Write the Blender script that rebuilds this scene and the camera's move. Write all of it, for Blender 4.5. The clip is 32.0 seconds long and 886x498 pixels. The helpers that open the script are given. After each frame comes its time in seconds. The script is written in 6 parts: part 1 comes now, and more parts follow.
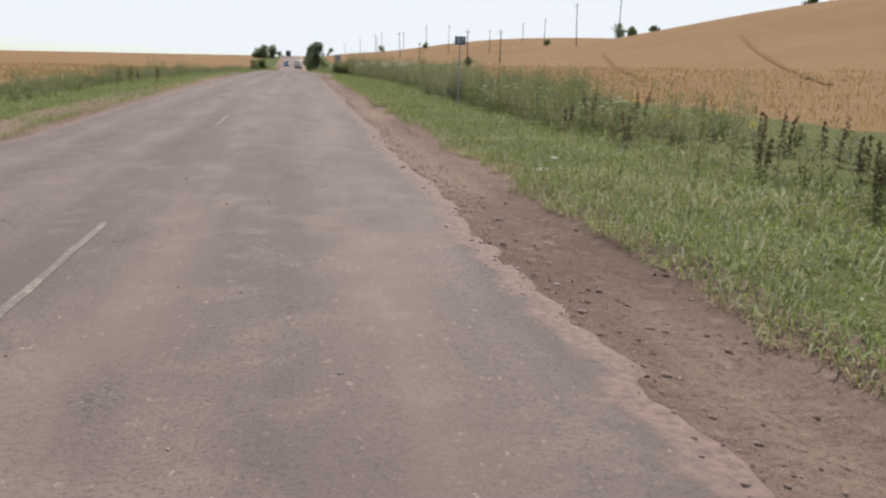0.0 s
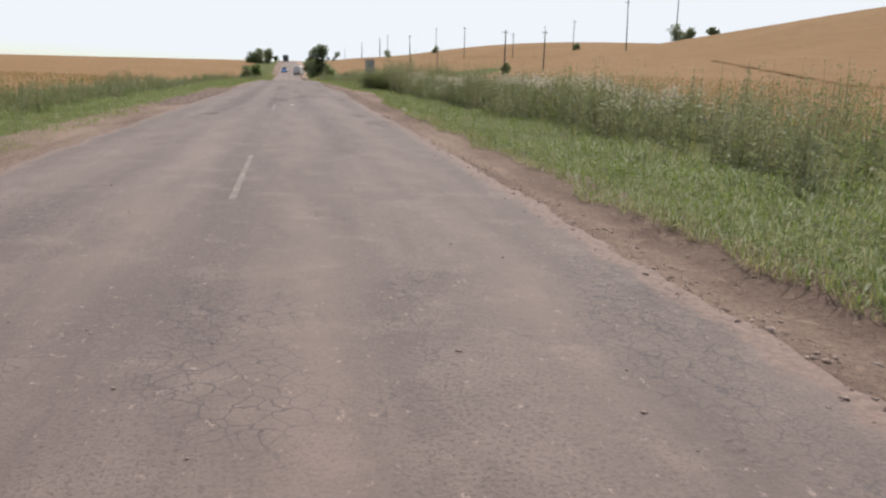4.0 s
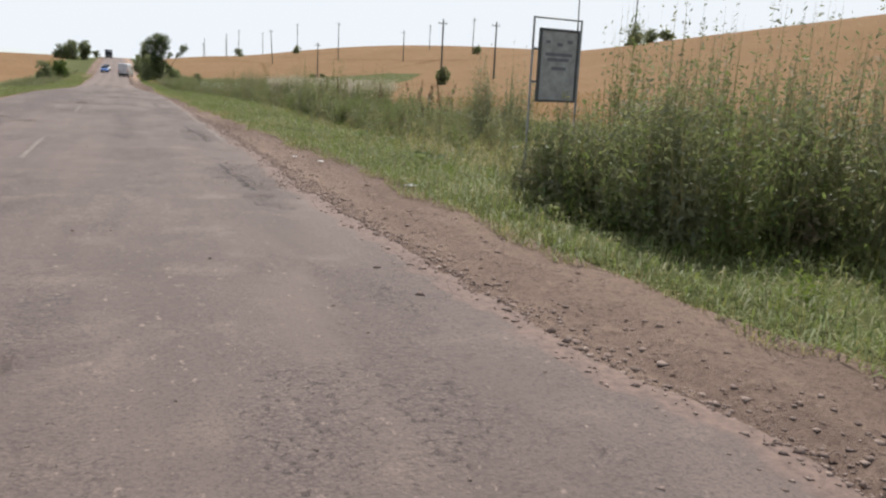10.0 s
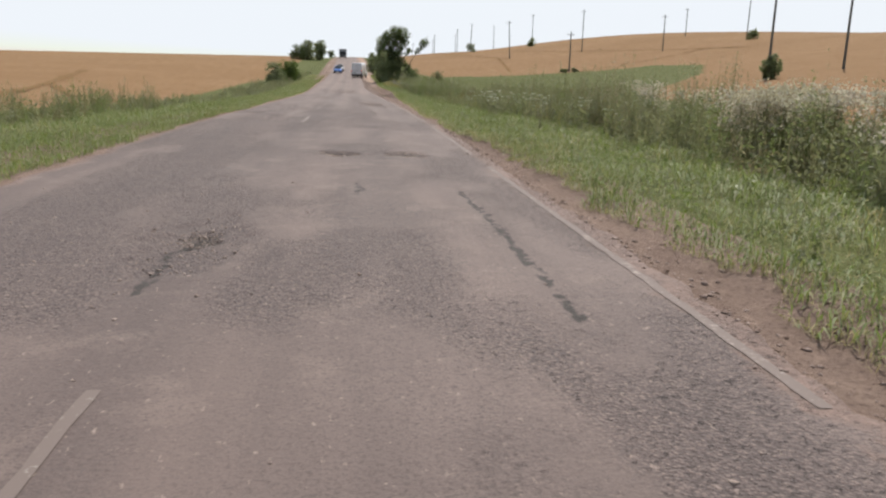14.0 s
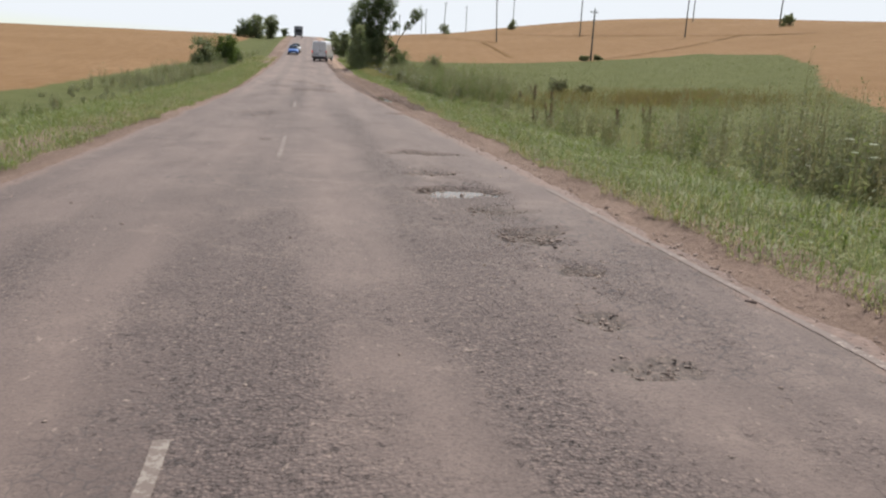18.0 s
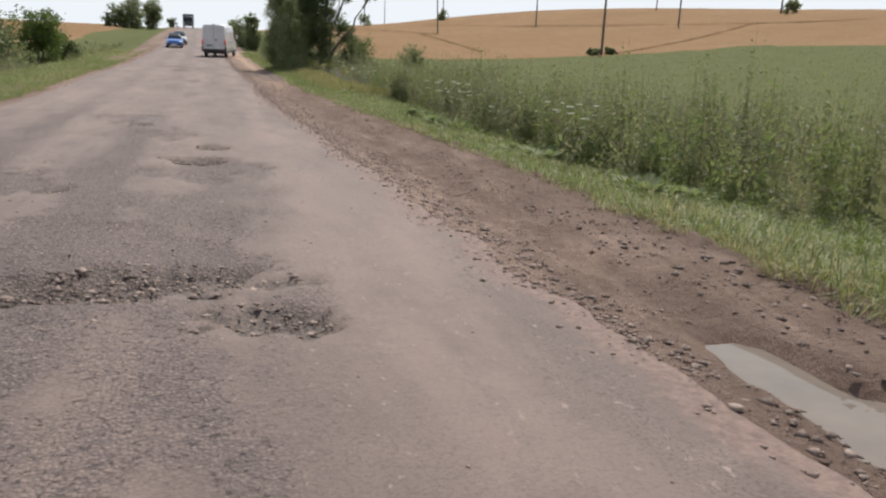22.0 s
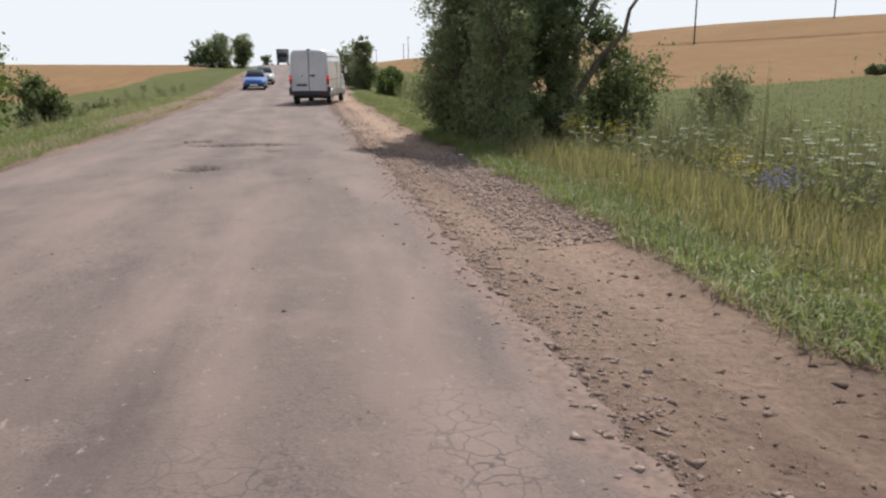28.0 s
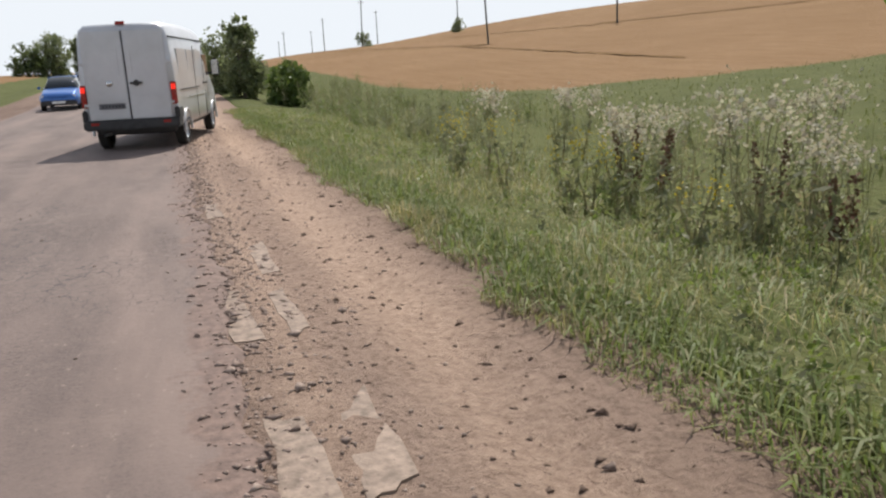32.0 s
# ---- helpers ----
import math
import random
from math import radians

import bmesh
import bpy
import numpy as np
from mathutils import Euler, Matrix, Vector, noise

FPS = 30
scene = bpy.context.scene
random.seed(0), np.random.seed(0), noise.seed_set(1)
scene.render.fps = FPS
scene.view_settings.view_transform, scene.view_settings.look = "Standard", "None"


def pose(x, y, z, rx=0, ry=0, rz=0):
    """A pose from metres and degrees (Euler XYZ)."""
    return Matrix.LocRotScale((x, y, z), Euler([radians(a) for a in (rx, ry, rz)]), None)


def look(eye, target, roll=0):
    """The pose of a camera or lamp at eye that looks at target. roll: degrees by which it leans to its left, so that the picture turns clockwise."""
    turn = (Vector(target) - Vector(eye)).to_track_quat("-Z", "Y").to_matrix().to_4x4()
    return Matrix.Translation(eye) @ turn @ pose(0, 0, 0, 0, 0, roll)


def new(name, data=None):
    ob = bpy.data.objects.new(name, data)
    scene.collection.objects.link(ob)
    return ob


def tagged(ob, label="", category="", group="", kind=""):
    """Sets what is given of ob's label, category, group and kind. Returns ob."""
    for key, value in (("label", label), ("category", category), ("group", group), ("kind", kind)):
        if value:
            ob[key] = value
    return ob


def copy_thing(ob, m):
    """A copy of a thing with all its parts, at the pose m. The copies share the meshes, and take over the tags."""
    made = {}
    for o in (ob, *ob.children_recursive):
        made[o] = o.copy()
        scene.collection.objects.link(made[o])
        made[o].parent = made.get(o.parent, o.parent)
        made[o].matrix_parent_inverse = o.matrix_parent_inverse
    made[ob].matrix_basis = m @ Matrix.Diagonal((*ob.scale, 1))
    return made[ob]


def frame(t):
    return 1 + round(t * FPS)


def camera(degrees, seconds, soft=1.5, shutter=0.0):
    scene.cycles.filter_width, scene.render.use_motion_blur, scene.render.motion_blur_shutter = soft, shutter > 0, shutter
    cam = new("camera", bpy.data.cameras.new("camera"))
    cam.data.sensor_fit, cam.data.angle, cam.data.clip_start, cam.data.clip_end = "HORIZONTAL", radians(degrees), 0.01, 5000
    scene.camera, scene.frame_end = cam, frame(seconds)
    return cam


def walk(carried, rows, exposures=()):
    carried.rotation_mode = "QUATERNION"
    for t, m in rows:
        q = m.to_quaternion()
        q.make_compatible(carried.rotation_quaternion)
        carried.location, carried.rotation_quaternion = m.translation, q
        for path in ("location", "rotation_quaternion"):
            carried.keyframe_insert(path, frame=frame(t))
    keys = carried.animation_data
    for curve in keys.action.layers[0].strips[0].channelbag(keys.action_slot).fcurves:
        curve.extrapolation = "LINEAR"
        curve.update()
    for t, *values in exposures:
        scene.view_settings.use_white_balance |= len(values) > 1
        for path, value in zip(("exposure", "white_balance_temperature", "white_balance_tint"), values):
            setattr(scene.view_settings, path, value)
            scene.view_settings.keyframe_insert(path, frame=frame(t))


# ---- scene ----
cam = camera(59.24, 32.0, 2.3)
PATH = [
    (0, (1.861, -44.497, 1.414), (3.655, -34.938, -0.912), 1.11),
    (0.5, (1.811, -39.795, 1.421), (3.594, -30.224, -0.864), 1.57),
    (1, (1.655, -35.067, 1.435), (3.379, -25.454, -0.717), 2.37),
    (1.5, (1.566, -30.423, 1.447), (3.138, -20.790, -0.729), 1.37),
    (2, (1.390, -25.731, 1.481), (2.925, -16.094, -0.705), 1.81),
    (2.5, (1.193, -20.976, 1.521), (2.715, -11.343, -0.692), 1.64),
    (3, (1.006, -16.145, 1.556), (2.579, -6.524, -0.668), 1.31),
    (3.5, (0.857, -11.227, 1.578), (2.543, -1.629, -0.668), 1.31),
    (4, (0.780, -6.208, 1.592), (2.634, 3.355, -0.669), 1.31),
    (4.5, (0.806, -1.077, 1.600), (2.914, 8.429, -0.679), 2.27),
    (5, (0.932, 4.180, 1.607), (3.245, 13.627, -0.719), 2.37),
    (5.5, (1.074, 9.588, 1.599), (3.278, 19.083, -0.634), 1.44),
    (6, (1.181, 15.056, 1.576), (3.302, 24.567, -0.668), 1.48),
    (6.5, (1.190, 20.049, 1.573), (3.213, 29.572, -0.710), 1.18),
    (7, (1.237, 24.870, 1.529), (3.089, 34.419, -0.792), -0.01),
    (7.5, (1.112, 29.900, 1.509), (2.874, 39.464, -0.818), 0.45),
    (8, (0.894, 35.003, 1.473), (2.486, 44.607, -0.812), 0.92),
    (8.5, (0.634, 39.955, 1.457), (2.124, 49.582, -0.802), 1.40),
    (9, (0.542, 44.477, 1.395), (2.388, 54.030, -0.915), 3.69),
    (9.5, (0.859, 48.225, 1.355), (3.612, 57.607, -0.739), 5.25),
    (10, (1.448, 51.320, 1.359), (5.202, 60.339, -0.778), 2.74),
    (10.5, (2.118, 54.025, 1.373), (5.452, 63.164, -0.943), -0.20),
    (11, (2.445, 57.064, 1.412), (5.153, 66.406, -0.907), -0.05),
    (11.5, (2.633, 60.418, 1.429), (4.862, 69.891, -0.870), 0.15),
    (12, (2.660, 64.084, 1.431), (4.435, 73.655, -0.859), 0.47),
    (12.5, (2.485, 68.027, 1.407), (3.997, 77.642, -0.890), 0.78),
    (13, (2.161, 72.246, 1.390), (3.252, 81.905, -0.957), 0.26),
    (13.5, (1.672, 76.523, 1.350), (2.627, 86.196, -1.001), 0.61),
    (14, (1.326, 80.673, 1.301), (2.462, 90.337, -1.004), 1.16),
    (14.5, (1.143, 84.789, 1.263), (2.428, 94.426, -1.078), 1.38),
    (15, (0.900, 89.079, 1.227), (2.307, 98.690, -1.151), 1.31),
    (15.5, (0.695, 93.530, 1.188), (2.222, 103.124, -1.183), 1.31),
    (16, (0.548, 98.120, 1.146), (2.221, 107.688, -1.235), 1.31),
    (16.5, (0.477, 102.831, 1.094), (2.363, 112.346, -1.336), 2.39),
    (17, (0.444, 107.639, 1.023), (2.301, 117.145, -1.465), 2.21),
    (17.5, (0.400, 112.504, 0.911), (2.170, 122.034, -1.549), 2.42),
    (18, (0.351, 117.449, 0.782), (2.076, 126.985, -1.687), 2.55),
    (18.5, (0.190, 122.527, 0.657), (1.889, 132.071, -1.797), 2.31),
    (19, (0.104, 127.698, 0.516), (1.875, 137.243, -1.882), 2.16),
    (19.5, (0.142, 133.025, 0.405), (2.024, 142.554, -1.974), 2.14),
    (20, (0.209, 138.414, 0.250), (2.152, 147.916, -2.183), 2.10),
    (20.5, (0.244, 143.990, 0.117), (2.465, 153.405, -2.417), 3.07),
    (21, (0.462, 148.877, 0.027), (2.947, 158.231, -2.487), 3.01),
    (21.5, (0.788, 153.102, -0.038), (3.563, 162.376, -2.547), 3.05),
    (22, (1.174, 156.715, -0.075), (4.039, 165.974, -2.539), 2.44),
    (22.5, (1.479, 159.846, -0.095), (4.390, 169.087, -2.571), 1.64),
    (23, (1.746, 162.473, -0.088), (4.710, 171.681, -2.623), 1.62),
    (23.5, (1.934, 164.962, -0.084), (4.794, 174.228, -2.527), 0.99),
    (24, (2.204, 166.790, -0.136), (4.909, 176.125, -2.493), -0.71),
    (24.5, (2.319, 168.883, -0.141), (4.819, 178.241, -2.626), -0.91),
    (25, (2.416, 171.173, -0.145), (4.621, 180.656, -2.429), -1.26),
    (25.5, (2.437, 173.587, -0.160), (4.330, 183.126, -2.489), -0.93),
    (26, (2.337, 176.051, -0.174), (3.565, 185.705, -2.473), 1.31),
    (26.5, (2.085, 178.598, -0.180), (3.034, 188.289, -2.459), 1.31),
    (27, (1.818, 181.270, -0.177), (2.998, 190.943, -2.426), 1.31),
    (27.5, (1.671, 184.107, -0.163), (3.454, 193.690, -2.397), 0.53),
    (28, (1.676, 187.144, -0.124), (3.381, 196.763, -2.263), -0.04),
    (28.5, (1.697, 190.234, -0.114), (3.410, 199.854, -2.241), 0.23),
    (29, (1.620, 193.357, -0.110), (3.424, 202.947, -2.297), 0.33),
    (29.5, (1.494, 196.334, -0.083), (3.393, 205.884, -2.363), 2.56),
    (30, (1.410, 199.195, -0.095), (3.629, 208.668, -2.406), 2.69),
    (30.5, (1.691, 201.738, -0.087), (4.412, 211.085, -2.376), 2.58),
    (31, (2.102, 204.103, -0.096), (5.330, 213.253, -2.517), 1.59),
    (31.5, (2.612, 206.327, -0.118), (6.003, 215.389, -2.644), -1.83),
    (32, (2.894, 208.761, -0.036), (5.952, 218.015, -2.275), -2.92),
]
walk(cam, [(t, look(eye, target, roll)) for t, eye, target, roll in PATH])

# ---- world, sun ----
world = bpy.data.worlds.new("world")
scene.world = world
world.use_nodes = True
wn = world.node_tree.nodes
sky = wn.new("ShaderNodeTexSky")
sky.sky_type, sky.sun_disc = "NISHITA", False
SUN_EL, SUN_AZ = radians(54), radians(31)
sky.sun_elevation, sky.sun_rotation = SUN_EL, SUN_AZ
sky.air_density, sky.dust_density, sky.ozone_density = 1.0, 0.9, 1.0
wn["Background"].inputs["Strength"].default_value = 0.15
haze = wn.new("ShaderNodeHueSaturation")
haze.inputs["Saturation"].default_value = 0.42
world.node_tree.links.new(sky.outputs["Color"], haze.inputs["Color"])
even = wn.new("ShaderNodeMix")
even.data_type, even.blend_type = "RGBA", "DARKEN"
even.inputs["Factor"].default_value = 1.0
even.inputs["B"].default_value = (4.7, 4.95, 5.25, 1)
world.node_tree.links.new(haze.outputs["Color"], even.inputs["A"])
world.node_tree.links.new(even.outputs["Result"], wn["Background"].inputs["Color"])
sun = new("sun", bpy.data.lights.new("sun", "SUN"))
sun.data.energy, sun.data.angle, sun.data.color = 4.1, radians(0.9), (1.0, 0.935, 0.86)
sun.matrix_world = look((0, 0, 60), (-math.sin(SUN_AZ) * math.cos(SUN_EL), -math.cos(SUN_AZ) * math.cos(SUN_EL), 60 - math.sin(SUN_EL)))
scene.view_settings.exposure = 0.3


# ---- shape of the land ----
PROFILE = [-0.19, -0.15, -0.04, 0.00, -0.01, -0.09, -0.20, -0.17, -0.24, -0.38, -0.55, -0.89, -1.23, -1.56, -1.72, -1.78, -1.69, -1.66, -1.45, -1.18, -0.68, -0.04, 0.55, 1.09, 1.57, 2.00, 2.38, 2.71, 2.98, 3.21, 3.39, 3.51, 3.57, 3.59, 3.58, 3.56]
PY0, PSTEP = -45.0, 15.0


def smooth(t):
    t = np.clip(t, 0, 1)
    return t * t * (3 - 2 * t)


def road_z(y):
    """Height of the road's middle at y, on the measured long profile."""
    y = np.asarray(y, float)
    v = np.array(PROFILE)
    g = np.gradient(v)
    u = np.clip((y - PY0) / PSTEP, 0.001, len(v) - 1.001)
    k = np.floor(u).astype(int)
    s = u - k
    z = (2*s**3 - 3*s**2 + 1)*v[k] + (s**3 - 2*s**2 + s)*g[k] + (-2*s**3 + 3*s**2)*v[k+1] + (s**3 - s**2)*g[k+1]
    return z - np.clip(y - 480, 0, 400) * 0.014


def vnoise(x, y, seed=0):
    """Smooth value noise, 0 to 1, on a unit lattice."""
    x, y = np.asarray(x, float), np.asarray(y, float)
    i, j = np.floor(x).astype(np.int64), np.floor(y).astype(np.int64)
    fx, fy = x - i, y - j
    fx, fy = fx*fx*(3 - 2*fx), fy*fy*(3 - 2*fy)

    def h(a, b):
        n = (a * 374761393 + b * 668265263 + seed * 974634777) & 0xffffffff
        n = ((n ^ (n >> 13)) * 1274126177) & 0xffffffff
        return ((n ^ (n >> 16)) & 0xffff) / 65535.0
    return (h(i, j)*(1-fx) + h(i+1, j)*fx)*(1-fy) + (h(i, j+1)*(1-fx) + h(i+1, j+1)*fx)*fy


def fbm(x, y, seed=0, n=3):
    s, a = 0.0, 0.5
    for k in range(n):
        s = s + a * vnoise(x * 2**k, y * 2**k, seed + k)
        a *= 0.5
    return s / (1 - 0.5**n)


def hill(x, y):
    """Rise of the right-hand field above the road's level."""
    u = np.clip(x - 16, 0, 64.4)
    c = 0.0138 * u + 0.00108 * u * u
    v = np.clip(x - 80.4, 0, None)
    c = c + 0.1529 * 52 * np.tanh(v / 52) * np.exp(-v / 900)
    return c * (1 + 0.7 * (1 - smooth((y - 120) / 170))) + 1.8 * smooth((y - 300) / 130) * smooth((x - 9) / 30)


def spread(x, y):
    """How much wider the right-hand shoulder is at y."""
    return np.where(np.asarray(x) > 0, np.interp(y, [33, 41, 50, 56, 146, 156, 180, 188], [0, 1.1, 1.1, 0.0, 0.0, 0.5, 0.5, 0.0]), 0.0)


def land_z(x, y):
    """Height of the open ground beside the road."""
    x, y = np.asarray(x, float), np.asarray(y, float)
    b = road_z(y)
    ax = np.abs(x)
    bank = -0.07 * smooth((ax - 4.6) / 0.6) - (0.22 + 0.3 * smooth((y - 110) / 30)) * smooth((ax - 5.6) / 4.0)
    back = (0.2 + 0.25 * smooth((y - 110) / 30)) * smooth((ax - 10) / 8)
    rough = (fbm(x * 0.8, y * 0.8, 5) - 0.5) * 0.22 * smooth((ax - 5.2) / 2)
    z = b + bank + back + rough + np.where(x > 0, hill(x, np.asarray(y)), 0.8 * smooth((-x - 15) / 40) * (1 - smooth((y - 200) / 120)))
    return z


# ---- materials ----
def mat(name, rough=0.8, base=(0.5, 0.5, 0.5)):
    m = bpy.data.materials.new(name)
    m.use_nodes = True
    b = m.node_tree.nodes["Principled BSDF"]
    b.inputs["Roughness"].default_value = rough
    b.inputs["Base Color"].default_value = (*base, 1)
    return m, m.node_tree.nodes, m.node_tree.links, b


def node(nt, kind, **kw):
    n = nt.new(kind)
    for k, v in kw.items():
        n.inputs[k].default_value = v
    return n


def ramp(nt, stops):
    r = nt.new("ShaderNodeValToRGB")
    e = r.color_ramp.elements
    while len(e) < len(stops):
        e.new(0.5)
    for q, (p, c) in zip(e, stops):
        q.position, q.color = p, (*c, 1)
    return r


def mixc(nt, lk, fac, a, b, blend="MIX"):
    m = nt.new("ShaderNodeMix")
    m.data_type, m.blend_type = "RGBA", blend
    for sock, v in ((m.inputs["Factor"], fac), (m.inputs["A"], a), (m.inputs["B"], b)):
        if isinstance(v, (float, int)):
            sock.default_value = v
        elif isinstance(v, tuple):
            sock.default_value = (*v, 1)
        else:
            lk.new(v, sock)
    return m.outputs["Result"]


def noise_tex(nt, lk, scale, detail=4, vec=None, rough=0.6):
    n = nt.new("ShaderNodeTexNoise")
    n.inputs["Scale"].default_value, n.inputs["Detail"].default_value, n.inputs["Roughness"].default_value = scale, detail, rough
    if vec is None:
        g = nt.new("ShaderNodeNewGeometry")
        vec = g.outputs["Position"]
    lk.new(vec, n.inputs["Vector"])
    return n.outputs["Fac"]


def mapped(nt, lk, sx, sy, sz):
    g = nt.new("ShaderNodeNewGeometry")
    m = nt.new("ShaderNodeMapping")
    m.inputs["Scale"].default_value = (sx, sy, sz)
    lk.new(g.outputs["Position"], m.inputs["Vector"])
    return m.outputs["Vector"]


def stretch(nt, lk, fac, lo, hi):
    m = nt.new("ShaderNodeMapRange")
    m.inputs["From Min"].default_value, m.inputs["From Max"].default_value = lo, hi
    lk.new(fac, m.inputs["Value"])
    return m.outputs["Result"]


def bump(nt, lk, b, height, strength, dist):
    n = nt.new("ShaderNodeBump")
    n.inputs["Strength"].default_value, n.inputs["Distance"].default_value = strength, dist
    lk.new(height, n.inputs["Height"])
    lk.new(n.outputs["Normal"], b.inputs["Normal"])
    return n


def plain(name, col, rough=0.7, metal=0.0, vary=0.12, scale=8.0, bmp=0.0):
    """A paint, plastic, bark or the like with a little mottling and relief."""
    m, nt, lk, b = mat(name, rough)
    f = noise_tex(nt, lk, scale, 5)
    lo = tuple(c * (1 - vary) for c in col)
    hi = tuple(min(1, c * (1 + vary)) for c in col)
    lk.new(mixc(nt, lk, stretch(nt, lk, f, 0.3, 0.7), lo, hi), b.inputs["Base Color"])
    b.inputs["Metallic"].default_value = metal
    if bmp:
        bump(nt, lk, b, f, 0.6, bmp)
    return m


def asphalt_material():
    m, nt, lk, b = mat("worn_asphalt", 0.85)
    tracks = noise_tex(nt, lk, 1.0, 4, mapped(nt, lk, 0.9, 0.05, 0.9))
    patches = noise_tex(nt, lk, 0.35, 6)
    grain = noise_tex(nt, lk, 38, 3)
    worn = noise_tex(nt, lk, 1.6, 6)
    c = mixc(nt, lk, stretch(nt, lk, tracks, 0.35, 0.65), (0.087, 0.063, 0.057), (0.153, 0.114, 0.101))
    c = mixc(nt, lk, stretch(nt, lk, patches, 0.48, 0.66), c, (0.104, 0.076, 0.068))
    c = mixc(nt, lk, stretch(nt, lk, worn, 0.52, 0.75), c, (0.182, 0.137, 0.118))
    c = mixc(nt, lk, stretch(nt, lk, grain, 0.50, 0.72), c, (0.073, 0.055, 0.049))
    speck = stretch(nt, lk, noise_tex(nt, lk, 75, 3, None, 0.7), 0.52, 0.66)
    c = mixc(nt, lk, speck, c, (0.64, 0.62, 0.60), "MULTIPLY")
    du = nt.new("ShaderNodeAttribute")
    du.attribute_name = "dust"
    dn = nt.new("ShaderNodeMath")
    dn.operation = "MULTIPLY"
    lk.new(du.outputs["Fac"], dn.inputs[0])
    lk.new(stretch(nt, lk, noise_tex(nt, lk, 1.4, 6, mapped(nt, lk, 1, 0.22, 1)), 0.3, 0.62), dn.inputs[1])
    c = mixc(nt, lk, dn.outputs[0], c, (0.189, 0.139, 0.119))
    bare = nt.new("ShaderNodeAttribute")
    bare.attribute_name = "bare"
    rz = nt.new("ShaderNodeMath")
    rz.operation = "ADD"
    lk.new(bare.outputs["Fac"], rz.inputs[0])
    lk.new(noise_tex(nt, lk, 0.9, 6, mapped(nt, lk, 1, 0.4, 1), 0.65), rz.inputs[1])
    rough_zone = stretch(nt, lk, rz.outputs[0], 0.54, 0.82)
    st = nt.new("ShaderNodeTexVoronoi")
    st.inputs["Scale"].default_value = 42
    lk.new(mapped(nt, lk, 1, 1, 1), st.inputs["Vector"])
    tone = nt.new("ShaderNodeSeparateColor")
    lk.new(st.outputs["Color"], tone.inputs["Color"])
    stone = mixc(nt, lk, tone.outputs["Red"], (0.057, 0.042, 0.041), (0.202, 0.151, 0.134))
    stone = mixc(nt, lk, stretch(nt, lk, st.outputs["Distance"], 0.42, 0.7), stone, (0.054, 0.041, 0.039))
    some = nt.new("ShaderNodeMath")
    some.operation = "MULTIPLY"
    some.inputs[1].default_value = 0.55
    lk.new(rough_zone, some.inputs[0])
    c = mixc(nt, lk, some.outputs[0], c, stone)
    chips = stretch(nt, lk, noise_tex(nt, lk, 20, 6, None, 0.8), 0.57, 0.64)
    pick = nt.new("ShaderNodeMath")
    pick.operation = "MULTIPLY"
    lk.new(rough_zone, pick.inputs[0])
    lk.new(chips, pick.inputs[1])
    chip_mix = nt.new("ShaderNodeMath")
    chip_mix.operation = "MULTIPLY"
    chip_mix.inputs[1].default_value = 0.6
    lk.new(pick.outputs[0], chip_mix.inputs[0])
    c = mixc(nt, lk, chip_mix.outputs[0], c, (0.051, 0.038, 0.035))
    light = stretch(nt, lk, noise_tex(nt, lk, 17, 4, mapped(nt, lk, 1, 0.6, 1), 0.7), 0.625, 0.715)
    c = mixc(nt, lk, light, c, (0.247, 0.190, 0.161))
    gone = nt.new("ShaderNodeAttribute")
    gone.attribute_name = "dirt"
    ds = nt.new("ShaderNodeMath")
    ds.operation = "ADD"
    ragged = noise_tex(nt, lk, 9, 7, None, 0.75)
    lk.new(gone.outputs["Fac"], ds.inputs[0])
    lk.new(noise_tex(nt, lk, 5, 6, mapped(nt, lk, 1, 0.6, 1), 0.7), ds.inputs[1])
    earth = mixc(nt, lk, stretch(nt, lk, noise_tex(nt, lk, 16, 5), 0.4, 0.7), (0.188, 0.127, 0.104), (0.098, 0.066, 0.055))
    def frayed(attr, amount, lo, hi):
        """The attribute with a ragged edge: fine noise decides where it ends."""
        q = nt.new("ShaderNodeMath")
        q.operation = "MULTIPLY_ADD"
        q.inputs[1].default_value = amount
        lk.new(ragged, q.inputs[0])
        lk.new(attr.outputs["Fac"], q.inputs[2])
        return stretch(nt, lk, q.outputs[0], lo + amount * 0.5 - 0.12, hi + amount * 0.5 - 0.12)

    at = nt.new("ShaderNodeAttribute")
    at.attribute_name = "pit"
    hole = mixc(nt, lk, stretch(nt, lk, noise_tex(nt, lk, 22, 4), 0.35, 0.65), (0.050, 0.038, 0.033), (0.140, 0.106, 0.090))
    v = nt.new("ShaderNodeTexVoronoi")
    v.feature = "DISTANCE_TO_EDGE"
    v.inputs["Scale"].default_value = 7.5
    wob = nt.new("ShaderNodeVectorMath")
    wob.operation = "MULTIPLY_ADD"
    nz = nt.new("ShaderNodeTexNoise")
    nz.inputs["Scale"].default_value = 6
    wob.inputs[1].default_value = (0.16, 0.16, 0.16)
    pos = nt.new("ShaderNodeNewGeometry")
    lk.new(pos.outputs["Position"], nz.inputs["Vector"])
    lk.new(nz.outputs["Color"], wob.inputs[0])
    lk.new(pos.outputs["Position"], wob.inputs[2])
    lk.new(wob.outputs["Vector"], v.inputs["Vector"])
    line = stretch(nt, lk, v.outputs["Distance"], 0.045, 0.006)
    zone = stretch(nt, lk, noise_tex(nt, lk, 0.45, 3, mapped(nt, lk, 1, 0.5, 1)), 0.54, 0.64)
    both = nt.new("ShaderNodeMath")
    both.operation = "MULTIPLY"
    lk.new(line, both.inputs[0])
    cz = nt.new("ShaderNodeAttribute")
